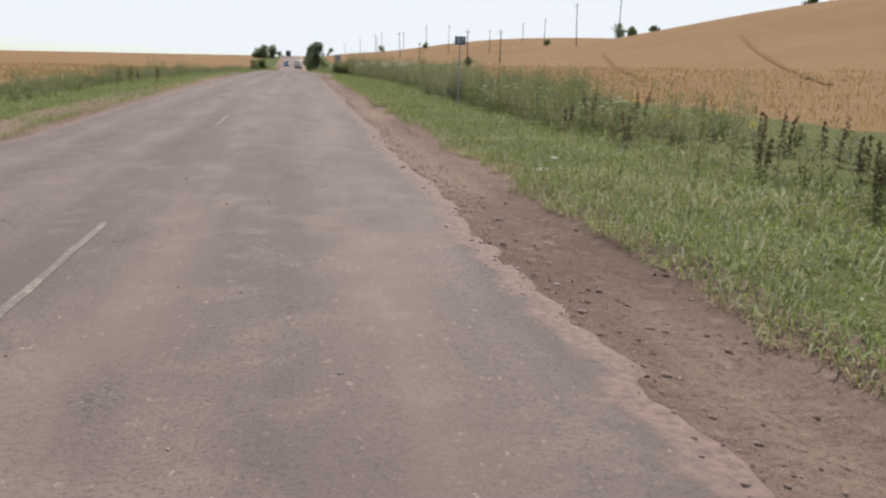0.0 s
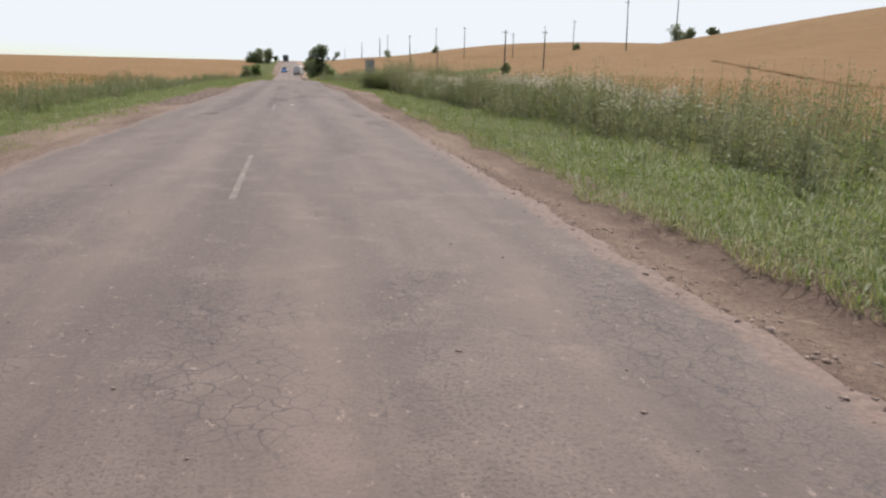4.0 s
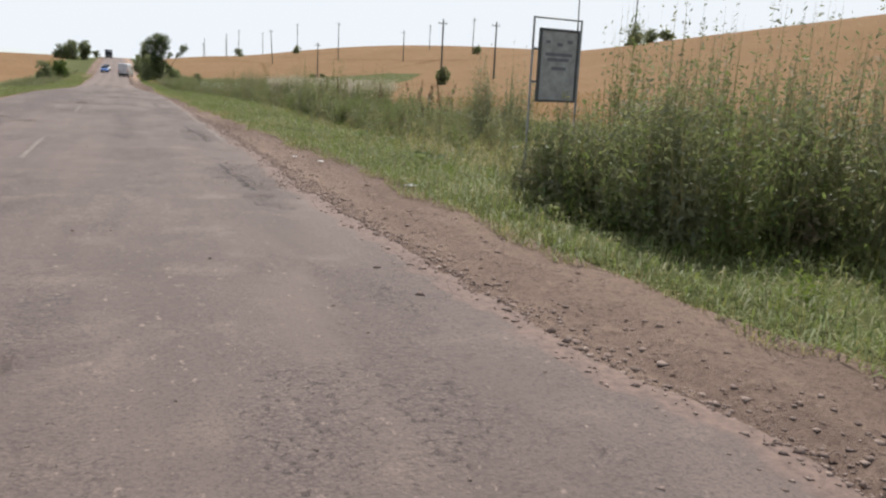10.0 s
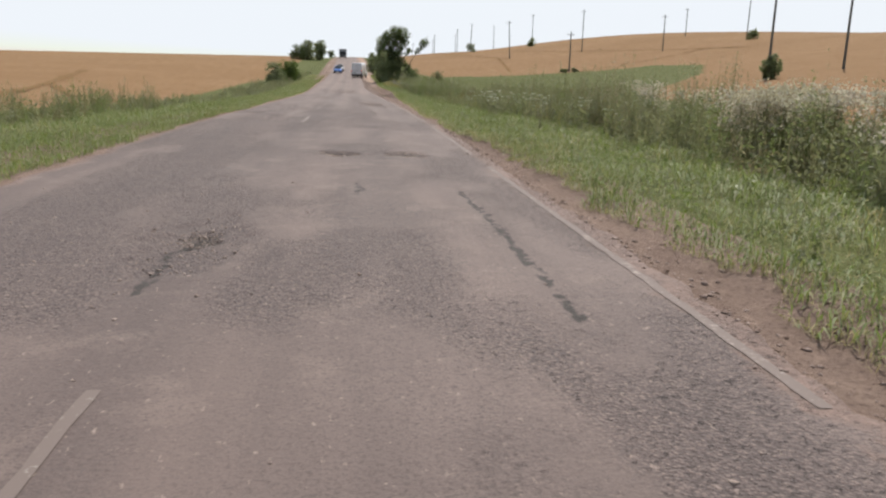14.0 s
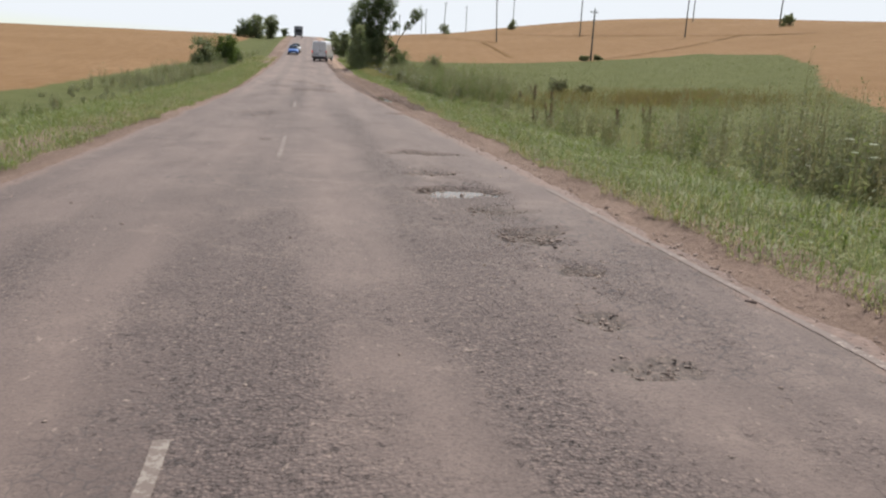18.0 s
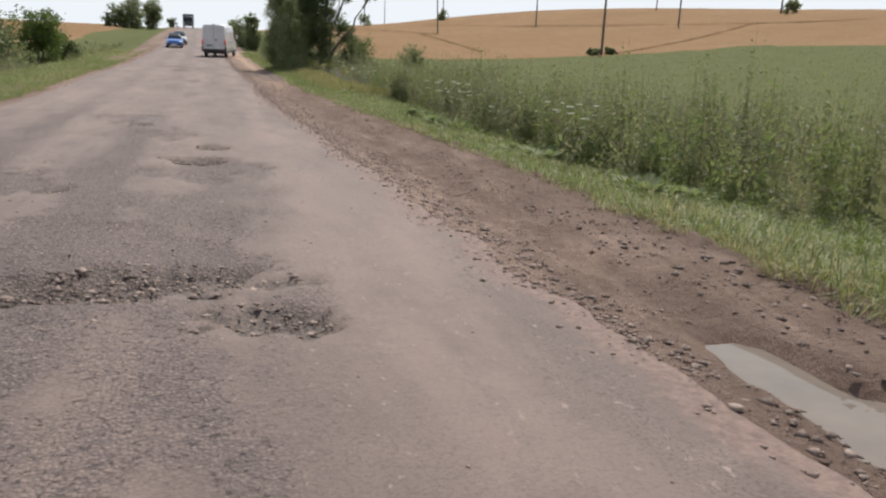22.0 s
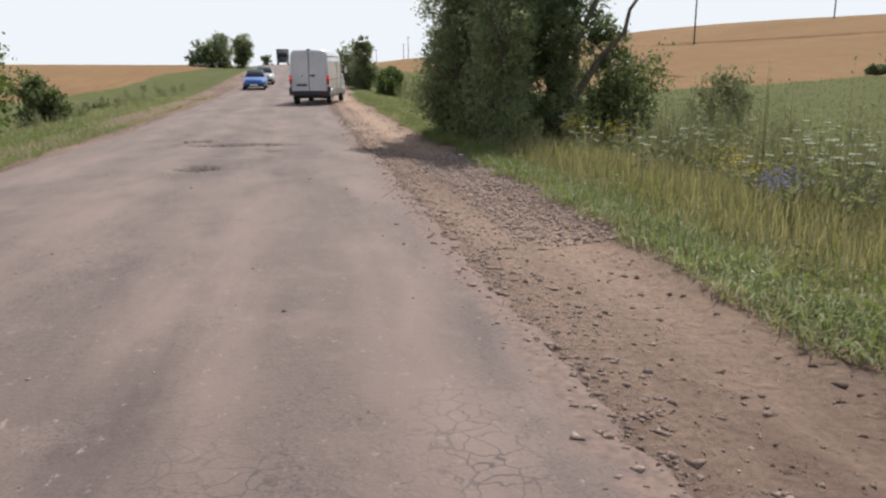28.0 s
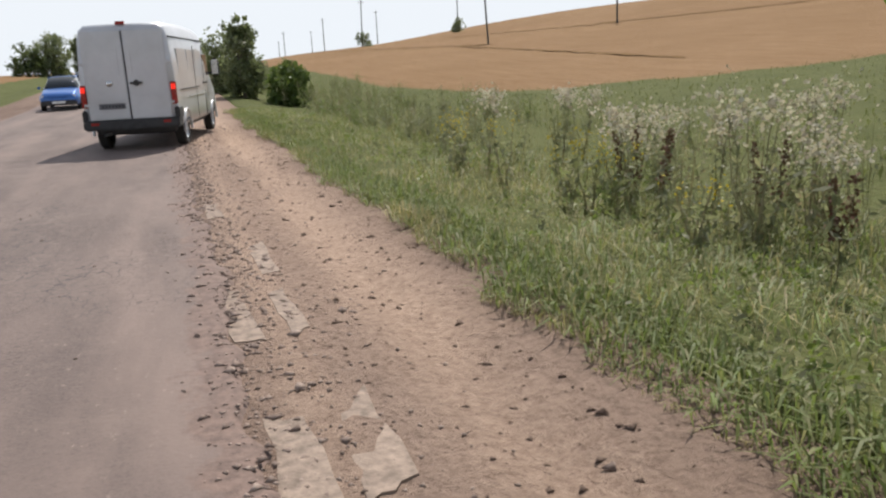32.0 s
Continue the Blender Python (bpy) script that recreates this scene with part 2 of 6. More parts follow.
    cz.attribute_name = "craze"
    zc = nt.new("ShaderNodeMath")
    zc.operation = "MAXIMUM"
    lk.new(zone, zc.inputs[0])
    lk.new(cz.outputs["Fac"], zc.inputs[1])
    lk.new(zc.outputs[0], both.inputs[1])
    c = mixc(nt, lk, both.outputs[0], c, (0.054, 0.044, 0.043))
    c = mixc(nt, lk, frayed(at, 0.8, 0.46, 0.62), c, hole)
    c = mixc(nt, lk, stretch(nt, lk, ds.outputs[0], 0.80, 0.98), c, earth)
    ck = nt.new("ShaderNodeAttribute")
    ck.attribute_name = "crack"
    c = mixc(nt, lk, frayed(ck, 0.9, 0.94, 0.99), c, (0.030, 0.023, 0.019))
    lk.new(c, b.inputs["Base Color"])
    coarse = noise_tex(nt, lk, 9, 6, None, 0.7)
    sm_ = nt.new("ShaderNodeMath")
    sm_.operation = "MULTIPLY_ADD"
    sm_.inputs[1].default_value = 0.7
    lk.new(grain, sm_.inputs[0])
    lk.new(coarse, sm_.inputs[2])
    sc = nt.new("ShaderNodeMath")
    sc.operation = "MULTIPLY_ADD"
    sc.inputs[1].default_value = -0.6
    lk.new(pick.outputs[0], sc.inputs[0])
    lk.new(sm_.outputs[0], sc.inputs[2])
    st2 = nt.new("ShaderNodeMath")
    st2.operation = "MULTIPLY"
    lk.new(st.outputs["Distance"], st2.inputs[0])
    lk.new(rough_zone, st2.inputs[1])
    st3 = nt.new("ShaderNodeMath")
    st3.operation = "MULTIPLY_ADD"
    st3.inputs[1].default_value = -0.65
    lk.new(st2.outputs[0], st3.inputs[0])
    lk.new(sc.outputs[0], st3.inputs[2])
    calm = nt.new("ShaderNodeMapRange")
    calm.inputs["To Min"].default_value, calm.inputs["To Max"].default_value = 0.3, 1.0
    lk.new(rough_zone, calm.inputs["Value"])
    relief = nt.new("ShaderNodeMath")
    relief.operation = "MULTIPLY"
    lk.new(st3.outputs[0], relief.inputs[0])
    lk.new(calm.outputs["Result"], relief.inputs[1])
    bump(nt, lk, b, relief.outputs[0], 1.0, 0.02)
    return m


def dirt_material():
    m, nt, lk, b = mat("dirt_shoulder", 0.95)
    big = noise_tex(nt, lk, 0.5, 5, mapped(nt, lk, 1, 0.25, 1))
    fine = noise_tex(nt, lk, 16, 5)
    clod = noise_tex(nt, lk, 5, 9, None, 0.72)
    c = mixc(nt, lk, stretch(nt, lk, big, 0.35, 0.68), (0.149, 0.104, 0.083), (0.275, 0.200, 0.160))
    c = mixc(nt, lk, stretch(nt, lk, fine, 0.5, 0.78), c, (0.105, 0.073, 0.060))
    c = mixc(nt, lk, stretch(nt, lk, clod, 0.56, 0.72), c, (0.315, 0.232, 0.184))
    c = mixc(nt, lk, stretch(nt, lk, noise_tex(nt, lk, 45, 3), 0.6, 0.7), c, (0.074, 0.05, 0.042))
    at = nt.new("ShaderNodeAttribute")
    at.attribute_name = "pale"
    c = mixc(nt, lk, at.outputs["Fac"], c, mixc(nt, lk, stretch(nt, lk, fine, 0.35, 0.7), (0.430, 0.315, 0.240), (0.284, 0.198, 0.149)))
    wet = nt.new("ShaderNodeAttribute")
    wet.attribute_name = "wet"
    damp = nt.new("ShaderNodeMath")
    damp.operation = "MULTIPLY"
    lk.new(wet.outputs["Fac"], damp.inputs[0])
    lk.new(stretch(nt, lk, noise_tex(nt, lk, 2.2, 6, mapped(nt, lk, 1, 0.35, 1), 0.65), 0.34, 0.56), damp.inputs[1])
    c = mixc(nt, lk, damp.outputs[0], c, mixc(nt, lk, stretch(nt, lk, fine, 0.4, 0.7), (0.105, 0.072, 0.056), (0.155, 0.110, 0.088)))
    lk.new(c, b.inputs["Base Color"])
    b.inputs["Specular IOR Level"].default_value = 0.12
    bump(nt, lk, b, clod, 1.0, 0.075)
    return m


def ground_material():
    m, nt, lk, b = mat("open_ground", 0.95)
    big = noise_tex(nt, lk, 0.035, 5)
    mid = noise_tex(nt, lk, 0.6, 6)
    fine = noise_tex(nt, lk, 7, 5)
    rows = noise_tex(nt, lk, 1.0, 4, mapped(nt, lk, 2.2, 0.12, 1))
    wheat = mixc(nt, lk, stretch(nt, lk, big, 0.35, 0.65), (0.226, 0.142, 0.076), (0.275, 0.178, 0.101))
    wheat = mixc(nt, lk, stretch(nt, lk, rows, 0.3, 0.75), wheat, (0.183, 0.109, 0.053))
    wheat = mixc(nt, lk, stretch(nt, lk, fine, 0.45, 0.8), wheat, (0.19, 0.105, 0.043))
    grass = mixc(nt, lk, stretch(nt, lk, mid, 0.3, 0.7), (0.075, 0.087, 0.031), (0.108, 0.118, 0.045))
    grass = mixc(nt, lk, stretch(nt, lk, fine, 0.5, 0.8), grass, (0.115, 0.110, 0.050))
    at = nt.new("ShaderNodeAttribute")
    at.attribute_name = "wheat"
    tr = nt.new("ShaderNodeAttribute")
    tr.attribute_name = "tramline"
    wheat = mixc(nt, lk, tr.outputs["Fac"], wheat, (0.13, 0.085, 0.035))
    edge = nt.new("ShaderNodeMath")
    edge.operation = "ADD"
    lk.new(at.outputs["Fac"], edge.inputs[0])
    sh = nt.new("ShaderNodeMath")
    sh.operation = "MULTIPLY_ADD"
    sh.inputs[1].default_value, sh.inputs[2].default_value = 0.5, -0.25
    lk.new(mid, sh.inputs[0])
    lk.new(sh.outputs[0], edge.inputs[1])
    lk.new(mixc(nt, lk, stretch(nt, lk, edge.outputs[0], 0.4, 0.6), grass, wheat), b.inputs["Base Color"])
    bump(nt, lk, b, fine, 0.8, 0.12)
    b.inputs["Specular IOR Level"].default_value = 0.08
    return m


M_ASPHALT, M_DIRT, M_GROUND = asphalt_material(), dirt_material(), ground_material()


# ---- mesh helpers ----
def sheet(name, X, Y, Z, material, attrs=None):
    """A grid of vertices (rows by columns) as one mesh object."""
    r, c = X.shape
    me = bpy.data.meshes.new(name)
    me.vertices.add(r * c)
    me.vertices.foreach_set("co", np.stack([X, Y, Z], -1).astype(np.float32).ravel())
    i = (np.arange(r - 1)[:, None] * c + np.arange(c - 1)[None]).ravel()
    quads = np.stack([i, i + 1, i + c + 1, i + c], 1).astype(np.int32)
    faces(me, quads)
    for k, v in (attrs or {}).items():
        me.attributes.new(k, "FLOAT", "POINT").data.foreach_set("value", np.asarray(v, np.float32).ravel())
    me.polygons.foreach_set("use_smooth", np.ones(len(quads), bool))
    me.materials.append(material)
    me.update()
    return new(name, me)


def faces(me, polys):
    n, k = polys.shape
    me.loops.add(n * k)
    me.loops.foreach_set("vertex_index", polys.ravel())
    me.polygons.add(n)
    me.polygons.foreach_set("loop_start", np.arange(0, n * k, k, dtype=np.int32))


def mesh_from(name, V, F, material, smooth_faces=False):
    me = bpy.data.meshes.new(name)
    V = np.asarray(V, np.float32)
    me.vertices.add(len(V))
    me.vertices.foreach_set("co", V.ravel())
    faces(me, np.asarray(F, np.int32))
    if smooth_faces:
        me.polygons.foreach_set("use_smooth", np.ones(len(F), bool))
    me.materials.append(material)
    me.update(calc_edges=True)
    return me


def part(name, data, material, parent, label=""):
    """Links a bmesh or a mesh as one object under a thing or part."""
    if isinstance(data, bmesh.types.BMesh):
        me = bpy.data.meshes.new(name)
        data.normal_update()
        data.to_mesh(me)
        data.free()
        me.materials.append(material)
    else:
        me = data
    ob = new(name, me)
    ob.parent = parent
    return tagged(ob, label)


def grid_steps(*spans):
    """Coordinates from (start, end, step) spans, joined."""
    out = []
    for a, b, s in spans:
        out += list(np.arange(a, b, s))
    return np.array(out + [spans[-1][1]])


# ---- ground ----
def wheat_mask(x, y):
    right = smooth((x - 15 - 3 * (fbm(y * 0.05, x * 0, 3) - 0.5)) / 2.5)
    edge = np.interp(y, [48, 58, 96, 105, 112, 150, 170, 193, 215, 236, 244], [13, 17.5, 17.5, 17, 20, 26, 36, 51, 61, 60, 12])
    right = right * smooth((x - edge) / 3)
    left = smooth((-x - 13 - 3 * (fbm(y * 0.05, x * 0 + 4, 9) - 0.5)) / 2.5)
    return np.where(x > 0, right, left)


def build_ground():
    xs = grid_steps((-3000, -400, 200), (-400, -100, 20), (-100, -24, 4), (-24, -4.4, 0.4), (-4.4, 4.4, 2.2), (4.4, 24, 0.4), (24, 110, 2.5), (110, 400, 12), (400, 3000, 200))
    ys = grid_steps((-3000, -300, 300), (-300, -60, 20), (-60, 260, 1.0), (260, 500, 3), (500, 800, 25), (800, 3400, 260))
    X, Y = np.meshgrid(xs, ys)
    Z = land_z(X, Y)
    Z = Z - 0.4 * (1 - smooth((np.abs(X) - 5.0 - spread(X, Y)) / 0.5))
    ob = sheet("ground", X, Y, Z, M_GROUND, {"wheat": wheat_mask(X, Y), "tramline": np.zeros_like(X)})
    return tagged(ob, "rolling farmland with ripe wheat and rough green verges", "ground", kind="structure")


build_ground()

# potholes: x, y, half width, half length, depth
PITS = [(0.94, 30.6, 0.14, 0.12, 0.06), (3.62, 29.7, 0.16, 0.12, 0.04), (-0.97, -13.5, 0.22, 0.35, 0.06), (-1.15, -8.4, 0.25, 0.4, 0.05), (-1.93, 20.3, 0.3, 0.5, 0.06), (0.32, 20.0, 0.12, 0.2, 0.04), (0.36, 19.05, 0.1, 0.14, 0.04),
        (-2.3, 32.7, 0.4, 0.6, 0.06), (0.1, 55.4, 0.75, 0.45, 0.07), (3.25, 35.6, 0.3, 0.5, 0.03), (0.92, 48.45, 0.5, 0.5, 0.12),
        (0.1, 53.1, 0.8, 0.4, 0.09), (-2.6, 54.5, 0.35, 0.6, 0.05), (2.95, 52.5, 0.15, 0.2, 0.03), (3.0, 48.9, 0.3, 0.3, 0.04), (0.27, 45.0, 0.17, 0.25, 0.05), (1.9, 45.4, 0.2, 0.25, 0.04),
        (-0.92, 74.4, 0.35, 0.5, 0.05), (-1.83, 76, 0.37, 0.5, 0.05), (1.07, 95.9, 0.4, 0.5, 0.08), (2.32, 95.8, 0.42, 0.5, 0.09), (-0.1, 88, 0.22, 0.4, 0.04), (3.2, 77.6, 0.15, 0.18, 0.04),
        (2.36, 132.4, 0.5, 0.4, 0.07), (2.75, 132.2, 0.55, 0.3, 0.06), (2.3, 129.4, 0.45, 0.35, 0.06), (2.4, 127.7, 0.6, 0.42, 0.09), (2.55, 126.3, 0.45, 0.35, 0.025), (2.6, 124.9, 0.42, 0.36, 0.07), (2.62, 123.4, 0.2, 0.22, 0.04), (2.37, 122.1, 0.25, 0.22, 0.04), (2.3, 121.3, 0.3, 0.2, 0.04), (-2.5, 112.5, 0.3, 0.4, 0.05), (3.4, 145.25, 0.45, 0.42, 0.11),
        (-0.86, 133, 0.14, 0.16, 0.03), (-0.49, 134.3, 0.15, 0.18, 0.03), (0.71, 162.1, 1.15, 0.42, 0.08), (1.46, 161.2, 0.5, 0.35, 0.08), (1.29, 169.7, 0.3, 0.4, 0.05), (-0.41, 165.9, 0.18, 0.3, 0.04),
        (0.45, 162.3, 0.4, 0.4, 0.06), (1.06, 168.2, 0.42, 0.38, 0.09), (-0.08, 173.5, 0.27, 0.4, 0.06), (-0.15, 201.1, 0.38, 0.5, 0.06), (0.3, 206.1, 1.05, 0.4, 0.08), (-0.82, 207.3, 0.45, 0.4, 0.07), (0.97, 204.35, 0.2, 0.18, 0.05)]

# cracks and lips where the top layer broke away: lines of (x, y)
CRACKS = [[(2.95, 34.4), (3.2, 34.25), (3.4, 34.3)], [(3.1, 33.4), (3.3, 33.25), (3.55, 33.2)], [(3.1, 36.1), (3.5, 35.8)], [(3.0, 37.9), (3.35, 37.8), (3.7, 37.4)], [(2.3, 43.5), (2.5, 42.8)], [(2.36, 42.1), (2.5, 41.6), (2.44, 40.9), (2.52, 40.5)], [(2.3, 40.1), (2.5, 39.9), (2.48, 39.6), (2.6, 39.2), (2.72, 38.85), (2.66, 38.4)], [(2.1, 39.6), (2.05, 38.9), (2.2, 38.5)], [(2.95, 41.7), (3.2, 41.5)],
          [(3.0, 41.2), (3.35, 41.3), (3.75, 40.8)], [(3.05, 39.6), (3.2, 39.2), (3.45, 38.6)], [(2.78, 91.4), (2.83, 89), (2.83, 87.2), (2.82, 85.4)], [(1.35, 91.9), (1.45, 91.3), (1.35, 90.8)],
          [(3.0, 73.5), (3.05, 72.0), (3.2, 70.5), (3.15, 68.8)], [(2.9, 64.5), (2.98, 62.8), (3.0, 61.5)], [(-0.1, 88.3), (-0.25, 87.4), (-0.2, 86.2)], [(-2.9, 148.2), (-2.5, 147.9)], [(-2.35, 153.2), (-2.0, 153.1)]]


# shallow places where the top layer is gone: x, y, half width, half length
LOST = [(1.75, 40.4, 1.0, 2.7), (3.45, 41.0, 0.6, 0.5), (3.2, 39.4, 0.4, 0.6), (3.4, 36.3, 0.4, 0.7), (3.3, 33.6, 0.4, 0.6), (0.2, 33.2, 0.6, 2.2), (3.3, 16.0, 0.5, 2.5), (2.9, 20.5, 0.4, 1.6), (2.3, 47.9, 1.0, 0.8), (-0.4, 49.5, 0.5, 1.2), (2.9, 52.0, 0.6, 1.2),
        (-2.9, 39.5, 0.6, 0.8), (3.1, 63.0, 0.5, 2.5), (3.0, 70.5, 0.45, 2.5), (-0.15, 87.5, 0.5, 1.6), (-1.9, 108.5, 0.9, 3.0), (2.4, 126.5, 0.7, 4.5), (-1.0, 143.0, 0.8, 2.0), (0.2, 162.8, 1.5, 1.9), (1.1, 167.6, 0.8, 1.2), (-1.2, 166.5, 0.8, 1.3), (0.6, 171.5, 0.7, 1.0),
        (-0.6, 175.0, 0.8, 1.2), (0.2, 206.2, 1.3, 0.7), (-0.1, 201.2, 0.5, 0.7)]


def lost_layer(X, Y):
    """How surely the top layer is gone at each place: above 0 it is."""
    out = np.full_like(X, -1.0)
    for px, py, rx, ry in LOST:
        m = (np.abs(Y - py) < ry * 1.9) & (np.abs(X - px) < rx * 1.9)
        q = 1 - np.hypot((X[m] - px) / rx, (Y[m] - py) / ry)
        out[m] = np.maximum(out[m], q + 1.5 * (fbm(X[m] * 1.7, Y[m] * 1.1, 37) - 0.5) + 0.55 * (vnoise(X[m] * 7, Y[m] * 6, 38) - 0.5) - 0.3)
    return out


def crack_fall(X, Y):
    """How far each place of the road has sunk into a crack, 0 to 1."""
    out = np.zeros_like(X)
    jx, jy = X + 0.11 * (fbm(X * 5, Y * 4, 35) - 0.5), Y + 0.2 * (fbm(X * 5, Y * 4, 36) - 0.5)
    for line in CRACKS:
        for (ax, ay), (bx, by) in zip(line, line[1:]):
            m = (Y > min(ay, by) - 0.6) & (Y < max(ay, by) + 0.6)
            dx, dy = bx - ax, by - ay
            t = np.clip(((jx[m] - ax) * dx + (jy[m] - ay) * dy) / (dx * dx + dy * dy), 0, 1)
            d = np.hypot(jx[m] - ax - t * dx, (jy[m] - ay - t * dy) * 0.6)
            out[m] = np.maximum(out[m], np.clip(1 - d / 0.27, 0, 1))
    return out


def edge_right(y):
    return np.interp(y, [-60, -20, 20, 36, 42, 46, 51, 55, 60, 84, 100, 128, 145, 165, 185, 195, 225], [3.6, 3.65, 3.85, 4.05, 4.3, 4.55, 4.5, 3.95, 3.8, 3.9, 3.95, 4.0, 3.9, 3.45, 3.05, 3.2, 3.05]) + 0.24 * (fbm(y * 0.35, y * 0 + 1.5, 11) - 0.5) + 0.22 * (fbm(y * 1.7, y * 0 + 7.5, 12) - 0.5) + 0.16 * (vnoise(y * 5.3, y * 0 + 7.5, 15) - 0.5)


def edge_left(y):
    return -3.45 + 0.30 * (fbm(y * 0.35, y * 0 + 3.5, 13) - 0.5) + 0.22 * (fbm(y * 1.7, y * 0 + 9.5, 14) - 0.5)


def build_road():
    ys = grid_steps((-60, 236, 0.12), (236, 480, 1.0), (480, 700, 10))
    u = np.linspace(0, 1, 84)
    l, r = edge_left(ys), edge_right(ys)
    X = l[:, None] + (r - l)[:, None] * u[None]
    Y = np.repeat(ys[:, None], len(u), 1)
    Z = road_z(Y) + 0.03 - 0.0022 * X * X + 0.012 * (fbm(X * 1.2, Y * 0.7, 21) - 0.5)
    pit, sunk = np.zeros_like(X), np.zeros_like(X)
    for px, py, rx, ry, d in PITS:
        m = (np.abs(Y - py) < ry * 2.8) & (np.abs(X - px) < rx * 2.8)
        q = np.sqrt(((X[m] - px) / rx)**2 + ((Y[m] - py) / ry)**2) + 1.1 * (fbm(X[m] * 3.1, Y[m] * 3.1, 31) - 0.5) + 0.5 * (vnoise(X[m] * 7, Y[m] * 7, 33) - 0.5)
        a = 1 - smooth((q - 0.70) / 0.28)
        sunk[m] = np.maximum(sunk[m], 1.2 * d * a * (0.75 + 0.6 * (vnoise(X[m] * 9, Y[m] * 9, 4) - 0.3)))
        pit[m] = np.maximum(pit[m], a)
    Z -= sunk
    fall = crack_fall(X, Y)
    Z -= 0.015 * smooth((fall - 0.5) / 0.5)
    gone = lost_layer(X, Y)
    layer = smooth((gone + 0.04) / 0.08)
    Z -= 0.024 * layer
    fall = np.maximum(fall, 0.93 * np.exp(-((gone - 0.05) / 0.05)**2) * smooth((fbm(X * 2.1, Y * 2.1, 39) - 0.36) / 0.1))
    long = fbm(X * 0.5, Y * 0.06, 43)
    bare = (0.32 * np.exp(-((X - 1.6) / 0.38)**2) + 0.34 * np.exp(-((X + 1.65) / 0.4)**2) + 0.34 * np.exp(-(X / 0.3)**2)) * smooth((long - 0.39) / 0.22) * smooth((Y + 5) / 20)
    bare += 0.05 * smooth((Y - 25) / 12) + 0.3 * smooth((Y - 74) / 8) * (1 - smooth((Y - 118) / 10)) * smooth((fbm(X * 0.7, Y * 0.3, 46) - 0.35) / 0.2)
    bare += 0.45 * np.exp(-((X - 0.12) / 0.42)**4 - ((Y - 33.3) / 2.6)**4) + 0.35 * np.exp(-((X - 1.1) / 0.3)**4 - ((Y - 36.5) / 2.2)**4)
    bare = bare * (1 - 0.8 * smooth((Y - 170) / 15)) + 0.02 * smooth((Y - 170) / 15) + 0.24 * layer
    craze = np.exp(-(((X - 2.2) / 1.0)**4 + ((Y - 47.8) / 0.75)**4)) + np.exp(-(((X - 2.6) / 0.7)**4 + ((Y - 71) / 3.0)**4)) + 0.4 * np.exp(-(((X + 0.2) / 2.4)**4 + ((Y - 164) / 7.0)**4))
    bare += 0.25 * np.exp(-(((X + 0.1) / 2.2)**4 + ((Y - 163) / 6.0)**4)) * smooth((fbm(X * 1.1, Y * 0.8, 44) - 0.4) / 0.2)
    wob = 0.25 * (fbm(Y * 0.05, X * 0 + 2.5, 19) - 0.5)
    dust = sum(np.exp(-((X - c0 - wob) / 0.42)**2) for c0 in (0.75, 2.5, -0.85, -2.5)) * (0.33 + 0.36 * smooth((Y - 148) / 14) + 0.2 * (1 - smooth((Y + 10) / 40)))
    dust = np.clip(dust + 0.5 * np.exp(-((r[:, None] - X) / 0.3)**2) + 0.5 * np.exp(-((X - l[:, None]) / 0.3)**2) + 0.5 * smooth((Y - 152) / 12), 0, 1)
    dirt = 0.75 * np.exp(-((r[:, None] - X) / 0.36)**2) + 0.75 * np.exp(-((X - l[:, None]) / 0.26)**2)
    Z[:, 0] -= 0.06
    Z[:, -1] -= 0.06
    ob = sheet("road", X, Y, Z, M_ASPHALT, {"pit": pit, "dust": dust, "dirt": dirt, "crack": fall, "bare": bare, "craze": np.clip(craze, 0, 1)})
    return tagged(ob, "worn grey-brown asphalt road with potholes and patches", "road", kind="structure")


build_road()


def mud(x, y):
    """Churned lumps of wet mud beside the flooded rut."""
    where = (x > 0) * smooth((x - 3.75) / 0.3) * smooth((y - 147) / 4) * (1 - smooth((y - 184) / 8))
    return where * (0.085 * (fbm(x * 4.5 + y, y * 3.1 - x, 47) - 0.47) + 0.05 * (fbm(x * 9, y * 7, 48) - 0.5))


def rut_line(y):
    return np.interp(y, [155.0, 156.4, 158, 160.5], [4.62, 4.42, 4.3, 4.32])


def rut_width(y):
    return np.interp(y, [154.8, 155.3, 156.4, 158, 159.6, 160.6], [0.02, 0.16, 0.29, 0.33, 0.26, 0.05])


